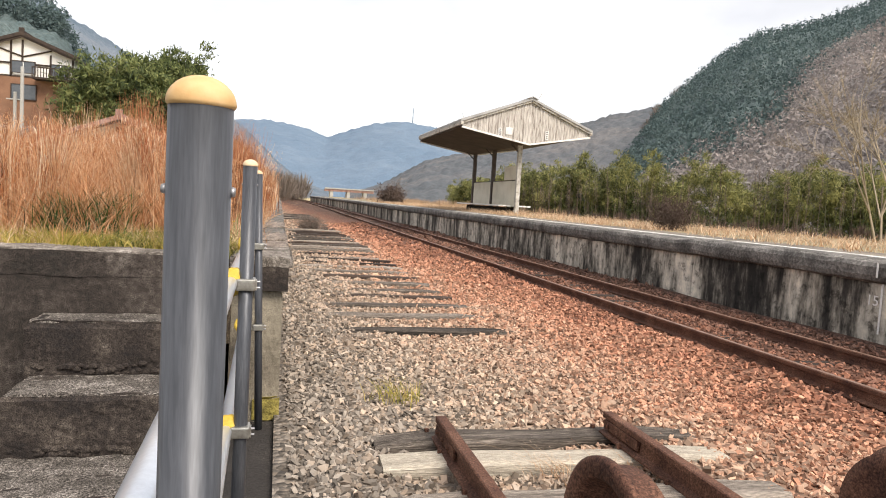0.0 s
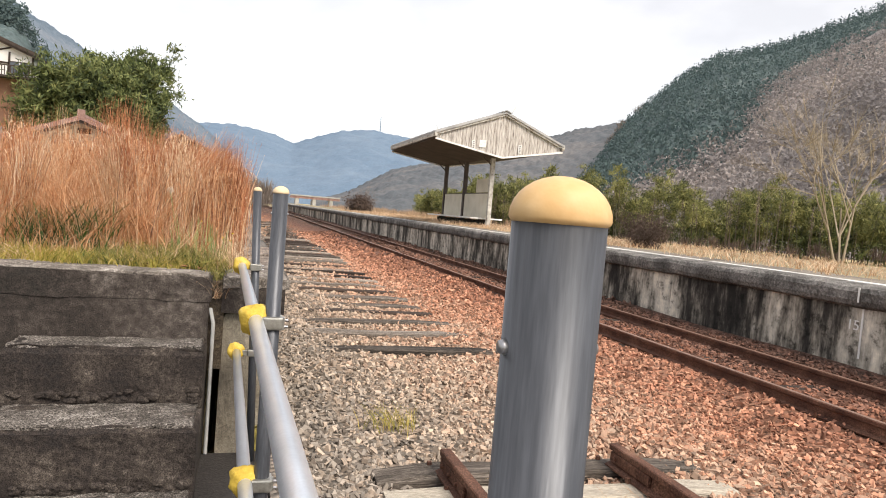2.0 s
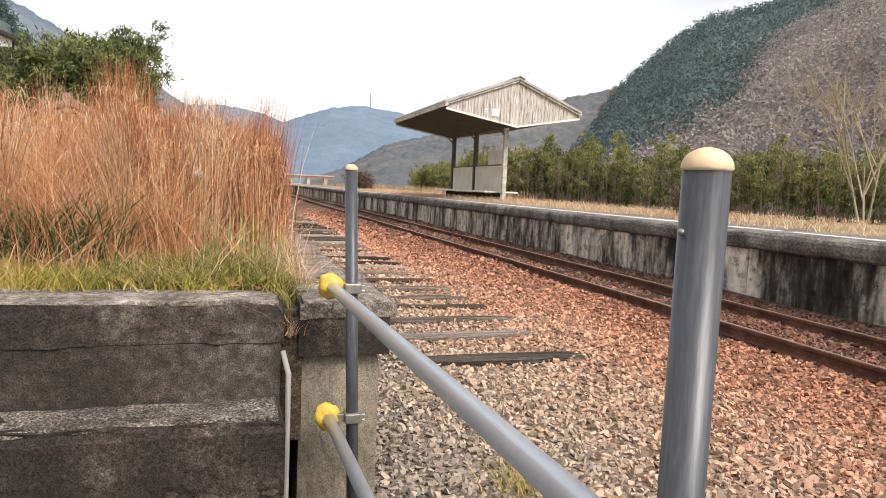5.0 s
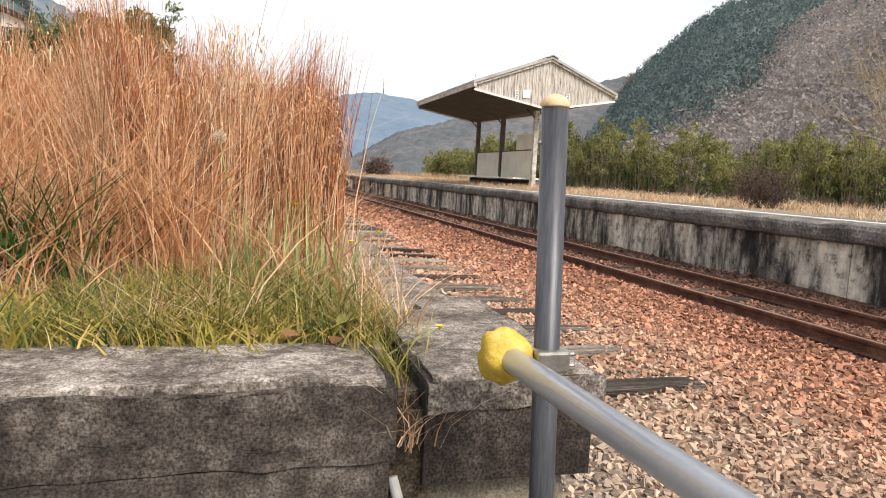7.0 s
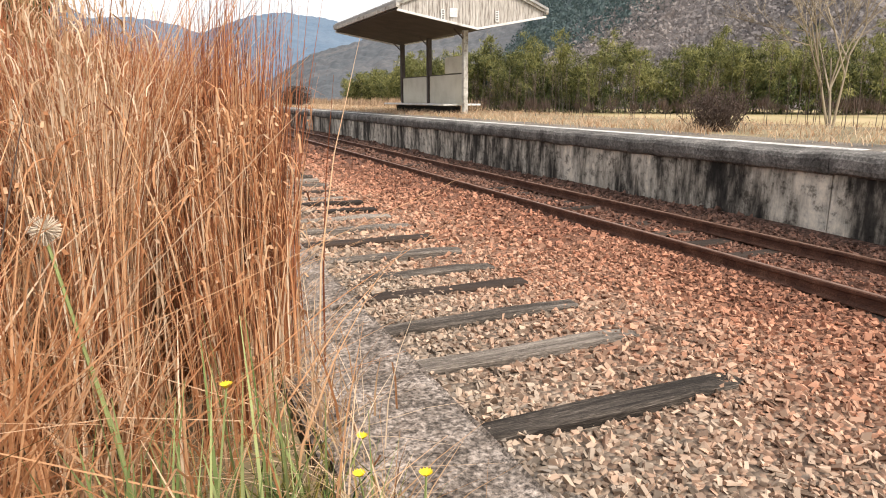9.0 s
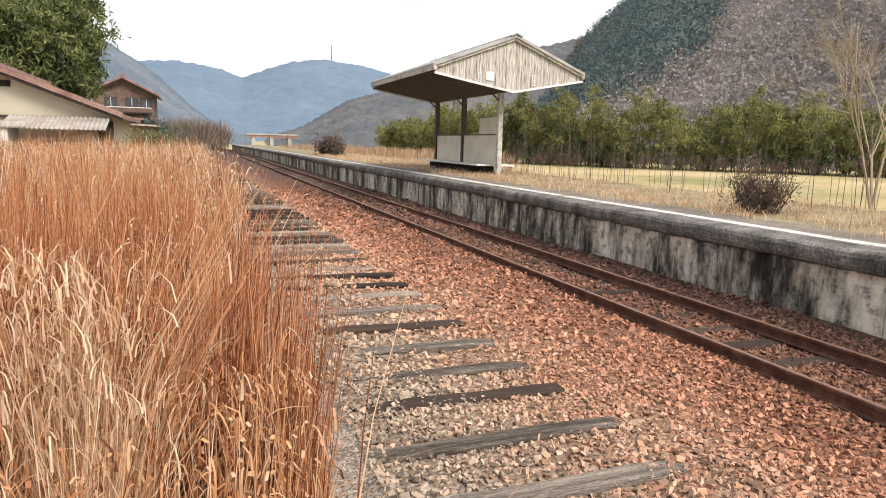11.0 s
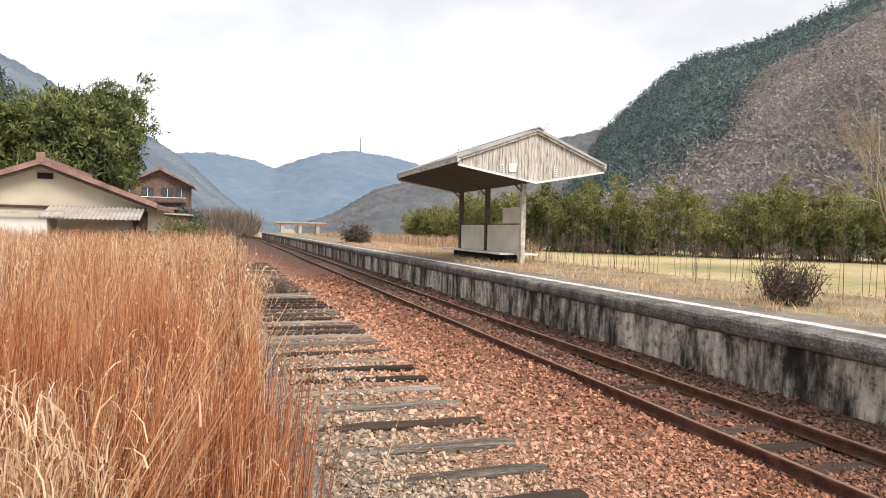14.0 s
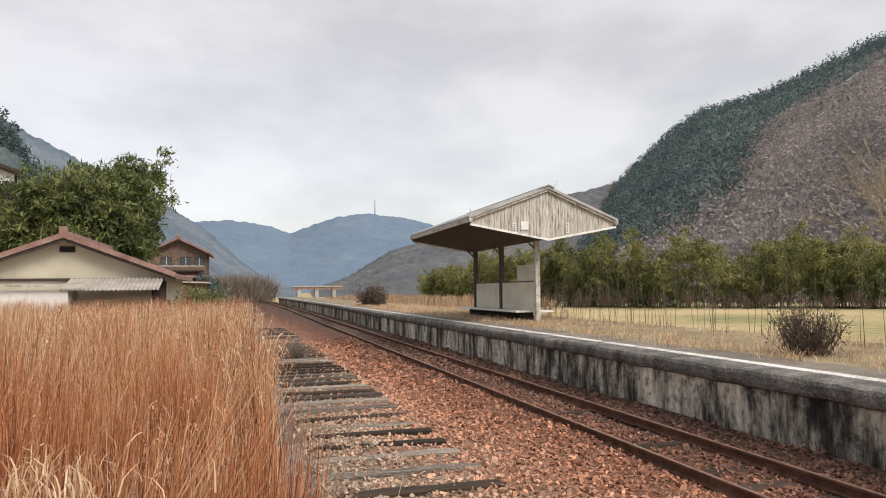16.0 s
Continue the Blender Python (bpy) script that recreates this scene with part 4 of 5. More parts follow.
def wood(name, label, pts, h0, h1, mat, pieces=8, wide=0.45, size=0.26, cone=False):
    """A wood far off: each crown a shell of leaf sprays, a cone or a rough dome, its sprays facing outwards."""
    n = len(pts)
    h = np.repeat(rng.uniform(h0, h1, n), pieces)
    p = np.repeat(pts, pieces, 0)
    m = len(p)
    a = rng.uniform(0, 6.283, m)
    if cone:
        f = rng.uniform(0, 1, m) ** 1.2
        r, z = wide * h * (1 - f), h * (0.08 + 0.92 * f)
        out = np.stack([np.cos(a), np.sin(a), np.full(m, wide * 1.5)], 1)
    else:
        c = rng.uniform(-0.35, 1, m)
        q = np.sqrt(1 - c * c)
        r, z = wide * h * q, h * (0.55 + 0.45 * c)
        out = np.stack([q * np.cos(a), q * np.sin(a), c + 0.2], 1)
    mid = p + np.stack([r * np.cos(a), r * np.sin(a), z], 1) + rng.normal(0, 0.06, (m, 3)) * h[:, None]
    out = out + rng.normal(0, 0.8, (m, 3))
    u = np.cross(out, rng.normal(size=(m, 3)))
    u /= np.linalg.norm(u, axis=1)[:, None]
    w = np.cross(out, u)
    w /= np.linalg.norm(w, axis=1)[:, None]
    k = (h * size * rng.uniform(0.6, 1.35, m))[:, None]
    v = np.stack([mid - u * k, mid + w * k * 0.6, mid + u * k, mid - w * k * 0.6], 1).reshape(-1, 3)
    return tagged(mesh_from(name, v, np.arange(m * 4), 4, mat), label, "trees", kind="stuff")


hill("backdrop_range", "far wooded mountain range closing the valley, blue haze in its colour", [(-40, 7), (-8, 5.6), (-3.9, 5.5), (-0.8, 5.8), (1.5, 5.5), (3.7, 4.8), (5.5, 5.4), (7.5, 6.1), (10, 6.45), (13.7, 6.1), (20, 4.5), (40, 5)],
     900, 2000, M["far_haze"], 0.06, seed=3, n_az=300, n_r=60, crown=30, tall=7)
tower = thing("lattice_tower", "slim transmission tower on the far ridge", "tower", (CX + 1950 * math.sin(radians(10.9)), CY + 1950 * math.cos(radians(10.9)), 205))
# the mast takes the same haze-tinted colour as its ridge
part("mast", rod((0, 0, -10), (0, 0, 62), 2.0, 6, 0.8), M["far_haze"], tower)
hill("hill_left", "steep wooded hillside falling into the valley, blue-grey haze in its colour", [(-60, 15), (-30, 14.5), (-17.6, 12.7), (-14.9, 11.4), (-10.5, 9.1), (-6.0, 6.8), (-3.0, 4.9), (-0.3, 2.5), (1.9, 0.8), (4.5, 0.0)],
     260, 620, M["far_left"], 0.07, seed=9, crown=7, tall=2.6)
hill("hill_middle", "low brown wooded spur beyond the bamboo, blue haze in its colour", [(5.5, 0.0), (8.5, 1.0), (12.3, 3.3), (17.1, 4.6), (22, 6.2), (27.7, 8.0), (31.9, 8.8), (36, 9)],
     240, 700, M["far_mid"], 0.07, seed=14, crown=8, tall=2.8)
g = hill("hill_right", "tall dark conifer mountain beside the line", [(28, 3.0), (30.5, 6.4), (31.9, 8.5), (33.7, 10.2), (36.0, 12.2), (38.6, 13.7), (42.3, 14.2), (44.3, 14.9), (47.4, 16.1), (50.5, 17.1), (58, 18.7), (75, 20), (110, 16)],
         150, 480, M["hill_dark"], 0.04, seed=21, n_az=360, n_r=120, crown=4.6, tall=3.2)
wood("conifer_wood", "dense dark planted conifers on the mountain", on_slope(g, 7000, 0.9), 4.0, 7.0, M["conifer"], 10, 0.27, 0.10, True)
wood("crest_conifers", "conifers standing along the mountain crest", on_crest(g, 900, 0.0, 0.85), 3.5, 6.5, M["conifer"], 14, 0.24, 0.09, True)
brush("crest_trees", "leafless trees on the shoulder of the mountain", on_crest(g, 26, 0.02, 0.14), 6, 10, M["twig"], 120, 0.5, (0.004, 0.010))
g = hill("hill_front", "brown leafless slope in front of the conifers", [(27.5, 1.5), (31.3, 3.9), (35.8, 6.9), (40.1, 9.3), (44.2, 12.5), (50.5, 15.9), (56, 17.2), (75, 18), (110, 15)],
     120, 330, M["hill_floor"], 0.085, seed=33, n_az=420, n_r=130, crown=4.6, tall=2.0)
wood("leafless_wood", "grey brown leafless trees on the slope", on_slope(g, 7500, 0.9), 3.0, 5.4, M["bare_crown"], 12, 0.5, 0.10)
g = hill("hill_near_left", "dark conifer hill above the white house", [(-60, 16), (-30, 13.5), (-19.7, 11.5), (-17.2, 11.3), (-16.2, 10.2), (-14.5, 7.0), (-12.0, 3.5)], 75, 150, M["hill_dark"], 0.04, seed=41, n_az=160, n_r=60, crown=3.2, tall=1.6)
wood("cedar_wood", "dark cedars above the white house", on_crest(g, 420, 0.2, 1.0), 3.0, 5.5, M["conifer"], 60, 0.24, 0.06, True)

# ---- bamboo groves ----
def bamboo(name, label, feet, h0, h1, leaves, leaf, mat, spread=1.0, low=0.35, slim=0.24, sway=0.15):
    """Culms with plumes of many small leaves, nodding at the tips."""
    n = len(feet)
    swell = np.array([noise.noise(Vector((p[0] * 0.13, p[1] * 0.13, 2.0))) for p in feet])
    h = rng.uniform(h0, h1, n) * (1 + 0.6 * swell)
    nod = rng.normal(0, 0.09, (n, 2)).clip(-sway, sway) * h[:, None]
    tip = feet.copy()
    tip[:, :2] += nod
    tip[:, 2] += h
    grove = thing(name, label, "bamboo", (0, 0, 0), kind="stuff")
    st = sticks("culms", feet, tip, 0.05, M["culm"])
    st.parent = grove
    k = np.repeat(np.arange(n), leaves)
    puff = rng.integers(0, 9, len(k))
    t = low + (1 - low) * rng.uniform(0, 1, (n, 9))[k, puff] ** 0.6
    c = feet[k] * (1 - t)[:, None] + tip[k] * t[:, None]
    pd = rng.normal(0, 1, (n, 9, 3)).clip(-1.7, 1.7)
    off = pd[k, puff] * np.array([0.75, 0.75, 0.55]) * spread + rng.normal(0, 1, (len(k), 3)) * np.array([0.30, 0.30, 0.22]) * spread
    off *= (1.15 - 0.6 * np.abs(t - 0.65))[:, None]
    c = c + off
    out = off / (np.linalg.norm(off, axis=1)[:, None] + 1e-6) + np.array([0, 0, 0.25])
    lc = leaf_cloud("foliage", c, leaf, mat, droop=0.9, slim=slim, out=out)
    lc.parent = grove
    return grove


def along(pts, n, depth):
    """Feet scattered along a polyline on the valley floor, n of them, within depth behind it."""
    pts = np.array(pts, float)
    seg = np.linalg.norm(np.diff(pts, axis=0), axis=1)
    cum = np.concatenate([[0], np.cumsum(seg)])
    s = rng.uniform(0, cum[-1], n)
    x, y = np.interp(s, cum, pts[:, 0]), np.interp(s, cum, pts[:, 1])
    d = rng.uniform(0, depth, n)
    r = np.hypot(x, y)
    x, y = x + d * x / r, y + d * y / r
    return np.stack([x, y, np.full(n, -0.62)], 1)


bamboo("bamboo_grove", "tall yellow-green bamboo grove along the far side of the field",
       along([(96, 42), (66, 58), (44, 80), (36, 96), (34, 112)], 470, 12), 5.2, 8.8, 430, 0.56, M["bamboo"], 1.15, 0.28, 0.17)
# extra dark leaves, added to give the grove its shaded foot
bamboo("bamboo_grove", "dark low foliage added for the shade under the tall grove",
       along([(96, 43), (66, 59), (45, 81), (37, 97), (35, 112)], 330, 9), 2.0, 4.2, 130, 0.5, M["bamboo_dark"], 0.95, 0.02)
bamboo("bamboo_grove", "hazy bamboo and brush farther down the valley",
       along([(36, 112), (44, 150), (46, 190)], 200, 20), 5.0, 7.5, 260, 0.7, M["bamboo"], 1.4, 0.15)
feet = np.stack([-16.2 + 2.1 * rng.normal(0, 1, 230).clip(-1.7, 1.5), 60 + 2.2 * rng.normal(0, 1, 230).clip(-1.5, 1.5), np.full(230, 1.5)], 1)
tallness = 1 - 0.32 * np.clip((feet[:, 0] + 14.5) / 5.0, 0, 1.5) - 0.25 * np.clip((-18.5 - feet[:, 0]) / 3.0, 0, 1.5)
feet[:, 2] -= (1 - tallness) * 5.5
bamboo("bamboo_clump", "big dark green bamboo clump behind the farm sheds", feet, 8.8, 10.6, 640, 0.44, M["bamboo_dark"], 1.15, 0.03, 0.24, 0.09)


# ---- buildings ----
def gable_house(name, label, x0, x1, y0, y1, zb, ze, zp, wall, roof, over=0.5, thick=0.16):
    """A house whose gable faces the line: walls, two roof slopes, tile rows on them."""
    h = thing(name, label, "house")
    xm = (x0 + x1) / 2
    bm = extrude_y([(x0, zb), (x1, zb), (x1, ze), (xm, zp), (x0, ze)], [y0, y1])
    body = part("wall", bm, wall, h)
    k = (zp - ze) / (xm - x0)
    for s, xe in ((-1, x0 - over), (1, x1 + over)):
        zl = ze - over * k
        slope = part("roof", extrude_y([(xe, zl), (xm, zp), (xm, zp + thick), (xe, zl + thick)], [y0 - over, y1 + over]), roof, h)
        rows = 9
        for r in range(rows):
            f0, f1 = r / rows, (r + 0.8) / rows
            pa = (xe + (xm - xe) * f0, zl + (zp - zl) * f0 + thick)
            pb = (xe + (xm - xe) * f1, zl + (zp - zl) * f1 + thick)
            part("tile_course", extrude_y([pa, pb, (pb[0], pb[1] + 0.02), (pa[0], pa[1] + 0.06)], [y0 - over, y1 + over]), roof, slope)
        part("verge", extrude_y([(xe, zl - 0.12), (xm, zp - 0.12), (xm, zp + 0.06), (xe, zl + 0.06)], [y0 - over - 0.06, y0 - over]), M["timber"], h)
        part("verge_tiles", extrude_y([(xe, zl + 0.05), (xm, zp + 0.05), (xm, zp + thick + 0.16), (xe, zl + thick + 0.16)], [y0 - over - 0.14, y0 - over + 0.3]), roof, h)
    part("ridge", extrude_y([(xm - 0.16, zp + thick), (xm + 0.16, zp + thick), (xm + 0.12, zp + thick + 0.26), (xm - 0.12, zp + thick + 0.26)], [y0 - over - 0.1, y1 + over]), roof, h)
    part("ridge_end", box(xm - 0.2, xm + 0.2, y0 - over - 0.16, y0 - over - 0.02, zp + 0.1, zp + 0.62, bevel=0.05), roof, h)
    return h


def window(h, x0, x1, y, z0, z1, bars=1):
    w = part("window", box(x0, x1, y - 0.05, y + 0.02, z0, z1), M["glass"], h, "dark reflecting window")
    for a, b, c, d in ((x0 - 0.06, x1 + 0.06, z0 - 0.06, z0), (x0 - 0.06, x1 + 0.06, z1, z1 + 0.06), (x0 - 0.06, x0, z0, z1), (x1, x1 + 0.06, z0, z1)):
        part("frame", box(a, b, y - 0.09, y + 0.02, c, d), M["timber"], w)
    for k in range(bars):
        xc = x0 + (x1 - x0) * (k + 1) / (bars + 1)
        part("mullion", box(xc - 0.025, xc + 0.025, y - 0.075, y, z0, z1), M["paint"], w)


shed = gable_house("farm_shed", "cream plastered farm building with red tiled gable roof", -18.4, -9.0, 43, 54, -0.3, 3.05, 4.85, M["cream_wall"], M["tile"], 0.6)
part("vent", box(-14.0, -13.3, 42.93, 43.02, 4.2, 4.5), M["dark"], shed, "dark gable vent")
part("beam", box(-18.4, -9.0, 42.9, 43.0, 2.72, 2.86), M["timber"], shed)
part("dark_bay", box(-9.6, -8.9, 42.85, 42.99, 0.5, 2.7), M["timber"], shed)
lean = thing("lean_to", "low lean-to with rusty corrugated tin roof and white wall", "shed", (0, 0, 0))
part("wall", box(-19, -13.0, 40.4, 42.5, -0.3, 2.25), M["white_wall"], lean)
part("wall", box(-13.0, -8.6, 40.9, 42.5, -0.3, 1.7), M["wood_wall"], lean)
part("eave_board", box(-19.2, -12.2, 40.1, 40.3, 2.42, 2.52), M["frame"], lean)
for k in range(22):
    x = -13.4 + k * 0.2
    bm = extrude_y([(x, 2.2), (x + 0.1, 2.28), (x + 0.2, 2.2), (x + 0.1, 2.24)], [40.3, 42.6])
    for v in bm.verts:
        v.co.z += 0.62 * (v.co.y > 41)
    part("tin_rib", bm, M["tin"], lean)

house = gable_house("farmhouse", "two-storey brown timber farmhouse with faded red roof", -16.2, -9.6, 95, 104, 1.0, 7.1, 8.75, M["wood_wall"], M["tile"], 0.7)
for x in (-14.9, -12.6, -11.0):
    window(house, x, x + 1.2, 95, 5.5, 6.5)
part("balcony", box(-15.2, -9.8, 94.2, 95, 4.7, 4.85), M["timber"], house)
part("balcony_rail", box(-15.2, -9.8, 94.2, 94.26, 5.35, 5.43), M["paint"], house)
part("lower_roof", extrude_y([(-16.8, 3.9), (-9.0, 3.9), (-9.0, 4.1), (-16.8, 4.4)], [93.2, 95]), M["tile"], house)
shed2 = thing("tin_sheds", "low cluttered sheds with rusty roofs below the farmhouse", "shed")
part("wall", box(-16.5, -9.2, 88, 92, 0.0, 3.4), M["wood_wall"], shed2)
part("roof", extrude_y([(-16.8, 3.4), (-8.8, 3.1), (-8.8, 3.25), (-16.8, 3.55)], [87.5, 92.5]), M["tin"], shed2)

white = gable_house("white_house", "white half-timbered house with brown lower storey and dark roof", -28.2, -20.9, 60, 70, 5.0, 10.05, 11.45, M["white_wall"], M["timber"], 0.35)
part("lower_storey", box(-28.22, -20.88, 59.93, 60.2, 4.0, 8.3), M["brown_wall"], white, "brown tiled lower storey")
for z in (8.3, 9.3):
    part("timber_band", box(-28.2, -20.9, 59.9, 60.0, z, z + 0.12), M["timber"], white)
for x in (-27.3, -25.4, -24.6, -22.6, -21.0):
    part("timber_post", box(x - 0.06, x + 0.06, 59.9, 60.0, 8.3, 10.2 if abs(x + 24.55) > 1.5 else 11.2), M["timber"], white)
for xa, za, xb, zb in ((-24.55, 9.9, -26.6, 10.55), (-24.55, 9.9, -22.5, 10.55)):
    part("brace", rod((xa, 59.94, za), (xb, 59.94, zb), 0.06, 4), M["timber"], white)
for x0, x1, z0, z1 in ((-25.3, -23.7, 8.65, 9.5), (-27.9, -26.6, 8.65, 9.5), (-22.5, -21.2, 8.6, 9.45), (-25.3, -23.6, 6.6, 7.7), (-27.9, -26.5, 6.6, 7.7)):
    window(white, x0, x1, 59.9, z0, z1)
part("balcony_floor", box(-23.6, -20.6, 58.9, 59.95, 8.15, 8.3), M["timber"], white)
for k in range(16):
    x = -23.6 + k * 0.2
    part("baluster", box(x, x + 0.05, 58.9, 58.95, 8.3, 9.0), M["timber"], white)
part("balcony_rail", box(-23.6, -20.55, 58.88, 58.98, 9.0, 9.08), M["timber"], white)
white.location.z = 0.8
bank = thing("terrace_wall", "mossy stone terrace wall below the white house", "wall", kind="structure")
part("terrace", extrude_y([(-45, -1), (-19.5, -1), (-20.0, 5.2), (-45, 5.2)], [58.5, 80]), M["hill_floor"], bank)

for x, y, h in ((-23.6, 57, 9.2), (-24.4, 58, 7.4)):
    p = thing("utility_pole", "grey concrete utility pole beside the house", "pole", (x, y, 0.3))
    part("shaft", rod((0, 0, 0), (0, 0, h), 0.17, 10, 0.12), M["pole"], p)
    part("crossarm", box(-0.6, 0.6, -0.05, 0.05, h - 0.6, h - 0.5), M["pole"], p)
bridge = thing("road_bridge", "low rust-red road bridge with pale piers across the valley", "bridge", (0, 0, 0))
part("deck", box(8.5, 23, 200, 204, 2.5, 3.2), M["tile"], bridge)
part("parapet", box(8.5, 23, 199.8, 200, 3.2, 3.55), M["pole"], bridge)
for x in (10.5, 15.5, 20.5):
    part("pier", box(x - 0.5, x + 0.5, 200.2, 203.8, -0.6, 2.5), M["pole"], bridge)

# ---- trees and shrubs on their own ----
def bare_tree(name, label, at, height, spread, twigs, mat, r0=0.12, category="tree"):
    """Tapered trunk, limbs that fork, and a fine haze of twigs."""
    t = thing(name, label, category, at)
    s, e, rr = [], [], []

    def grow(p, d, ln, r, depth):
        q = p + d * ln
        s.append(p), e.append(q), rr.append(r)
        if depth == 0:
            return
        for _ in range(3 if depth > 1 else twigs):
            nd = d + rng.normal(0, spread, 3)
            nd[2] += 0.12
            nd /= np.linalg.norm(nd)
            grow(p + d * ln * rng.uniform(0.5, 1.0), nd, ln * rng.uniform(0.55, 0.8), r * 0.6, depth - 1)

    for k in range(3):
        d0 = np.array([rng.normal(0, 0.16), rng.normal(0, 0.16), 1.0])
        grow(np.zeros(3), d0 / np.linalg.norm(d0), height * 0.36, r0, 4)
    s, e, rr = np.array(s), np.array(e), np.array(rr)
    for piece, pick in (("trunk", rr > r0 * 0.3), ("crown", rr <= r0 * 0.3)):
        ob = sticks(piece, s[pick], e[pick], rr[pick], mat)
        ob.parent = t
    return t


bare_tree("bare_tree", "bare pale willow tree at the edge of the field", (24.5, 27.0, -0.6), 11.5, 0.40, 9, M["twig_pale"], 0.085)
bare_tree("bare_tree", "leafless grey tree behind the bamboo", (62, 78, -0.6), 11, 0.4, 4, M["twig"], 0.14)
fir = thing("conifer_tree", "single dark pointed conifer behind the platform", "tree", (41.5, 98, -0.6))
part("trunk", rod((0, 0, 0), (0, 0, 9.3), 0.18, 8, 0.03), M["timber"], fir)
n = 2600
hh = rng.uniform(0.12, 1, n) ** 0.8
rad = (1 - hh) * 2.3 * (0.55 + 0.45 * np.abs(np.sin(hh * 26))) * np.sqrt(rng.uniform(0.2, 1, n))
aa = rng.uniform(0, 6.283, n)
lc = leaf_cloud("crown", np.stack([rad * np.cos(aa), rad * np.sin(aa), 0.4 + hh * 9.3], 1), 0.55, M["conifer"], 0.6)
lc.parent = fir


def shrub(name, label, at, r, h, stems, mat, leaf=None, nleaf=0, size=0.06):
    t = thing(name, label, "shrub", at)
    base = rng.normal(0, r * 0.25, (stems, 3)) * np.array([1, 1, 0])
    d = rng.normal(0, 1, (stems, 3))
    d[:, 2] = np.abs(d[:, 2]) + 0.7
    d /= np.linalg.norm(d, axis=1)[:, None]
    tip = base + d * np.array([r, r, h]) * rng.uniform(0.55, 1.0, (stems, 1))
    ob = tagged(sticks("branchwork", base, tip, 0.007, mat), kind="stuff")
    ob.parent = t
    k = rng.integers(0, stems, stems * 6)
    f = rng.uniform(0.25, 1, (len(k), 1))
    st = base[k] * (1 - f) + tip[k] * f
    ob = tagged(sticks("twigwork", st, st + rng.normal(0, 0.14, st.shape) * np.array([1, 1, 1]) * r * 1.2 + np.array([0, 0, 0.08]), 0.0035, mat), kind="stuff")
    ob.parent = t
    if nleaf:
        k = rng.integers(0, stems, nleaf)
        f = rng.uniform(0.2, 1.05, (nleaf, 1))
        ob = leaf_cloud("foliage", base[k] * (1 - f) + tip[k] * f + rng.normal(0, 0.12 * r, (nleaf, 3)), size, leaf, 0.1, 0.5)
        ob.parent = t
    return t


shrub("bare_shrub", "dense dark leafless shrub on the platform edge", (4.1, 13.9, 0.93), 0.62, 0.95, 150, M["twig_dark"], M["twig_dark"], 1500, 0.045)
shrub("evergreen_shrub", "small dark brown-green shrub on the platform", (4.3, 54, 0.95), 1.3, 1.5, 120, M["twig_dark"], M["twig_dark"], 3200, 0.16)
shrub("bare_shrub", "wispy reddish brown shrub on the platform", (4.9, 55.5, 0.95), 1.1, 2.6, 90, M["twig"])
shrub("leaning_brush", "brown brush leaning over the lifted siding", (-3.3, 27.5, -0.15), 0.8, 0.7, 140, M["twig"])
shrub("evergreen_shrub", "dark green bush by the old platform", (-7.0, 40.5, 0.87), 1.5, 1.5, 120, M["twig_dark"], M["bamboo_dark"], 6000, 0.12)
shrub("bare_shrub", "tangled brown bush at the end of the old platform", (-5.6, 46, 0.6), 1.7, 2.2, 220, M["twig"])
shrub("evergreen_shrub", "dark rounded pine beside the line far off", (-9.5, 92, 0.0), 2.4, 5.0, 60, M["twig_dark"], M["conifer"], 3200, 0.4)
brush("valley_brush", "brown brush and leafless trees along the valley floor", np.stack([rng.uniform(-14, 0, 150), rng.uniform(118, 190, 150), np.full(150, -0.5)], 1), 2.5, 6.5, M["twig"], 150, 0.5, (0.006, 0.016))
brush("reed_bed", "reddish dry reeds and brush behind the platform end", np.stack([rng.uniform(7.5, 24, 420), rng.uniform(62, 130, 420), np.full(420, -0.6)], 1), 1.0, 2.4, M["straw_far"], 45, 0.6, (0.008, 0.02))
brush("field_brush", "thin brown brush at the foot of the bamboo", along([(80, 44), (55, 62), (38, 84), (33, 100)], 90, 5), 1.0, 2.6, M["twig_dark"], 60, 0.5, (0.008, 0.02))

# standing dead weeds behind the platform
wx, wy = rng.uniform(5.4, 8.5, 150), rng.uniform(12, 36, 150)
st = np.stack([wx, wy, np.full(150, 0.7)], 1)
tall = rng.uniform(0.6, 1.7, 150)
en = st + np.stack([rng.normal(0, 0.08, 150), rng.normal(0, 0.08, 150), tall + 0.2], 1)
weeds = thing("dead_weeds", "tall dead weed stalks with feathery seed heads", "weeds", kind="stuff")
ob = sticks("stalks", st, en, 0.008, M["twig_dark"])
ob.parent = weeds
k = np.repeat(np.where(tall > 1.1)[0], 90)
f = rng.uniform(0.62, 1.05, (len(k), 1))
hd = st[k] * (1 - f) + en[k] * f + rng.normal(0, 1, (len(k), 3)) * np.array([0.06, 0.06, 0.03]) * (1.25 - f)
ob = leaf_cloud("seed_heads", hd, 0.035, M["flower_dry"])
ob.parent = weeds

# field strips: a lane kerb and the paddy banks
for x0, x1, y0, y1, mat, nm, lb in ((9.6, 10.2, 8, 60, "coping", "field_kerb", "low pale concrete field kerb"), (13.2, 14.0, -5, 80, "earth", "paddy_bank", "dry grass bank between fields")):
    tagged(part(nm, box(x0, x1, y0, y1, -0.75, -0.28, bevel=0.05), M[mat]), lb, "bank", kind="structure")

# ---- grass ----
def region(n, x0, x1, y0, y1):
    return np.stack([rng.uniform(x0, x1, n), rng.uniform(y0, y1, n)], 1)


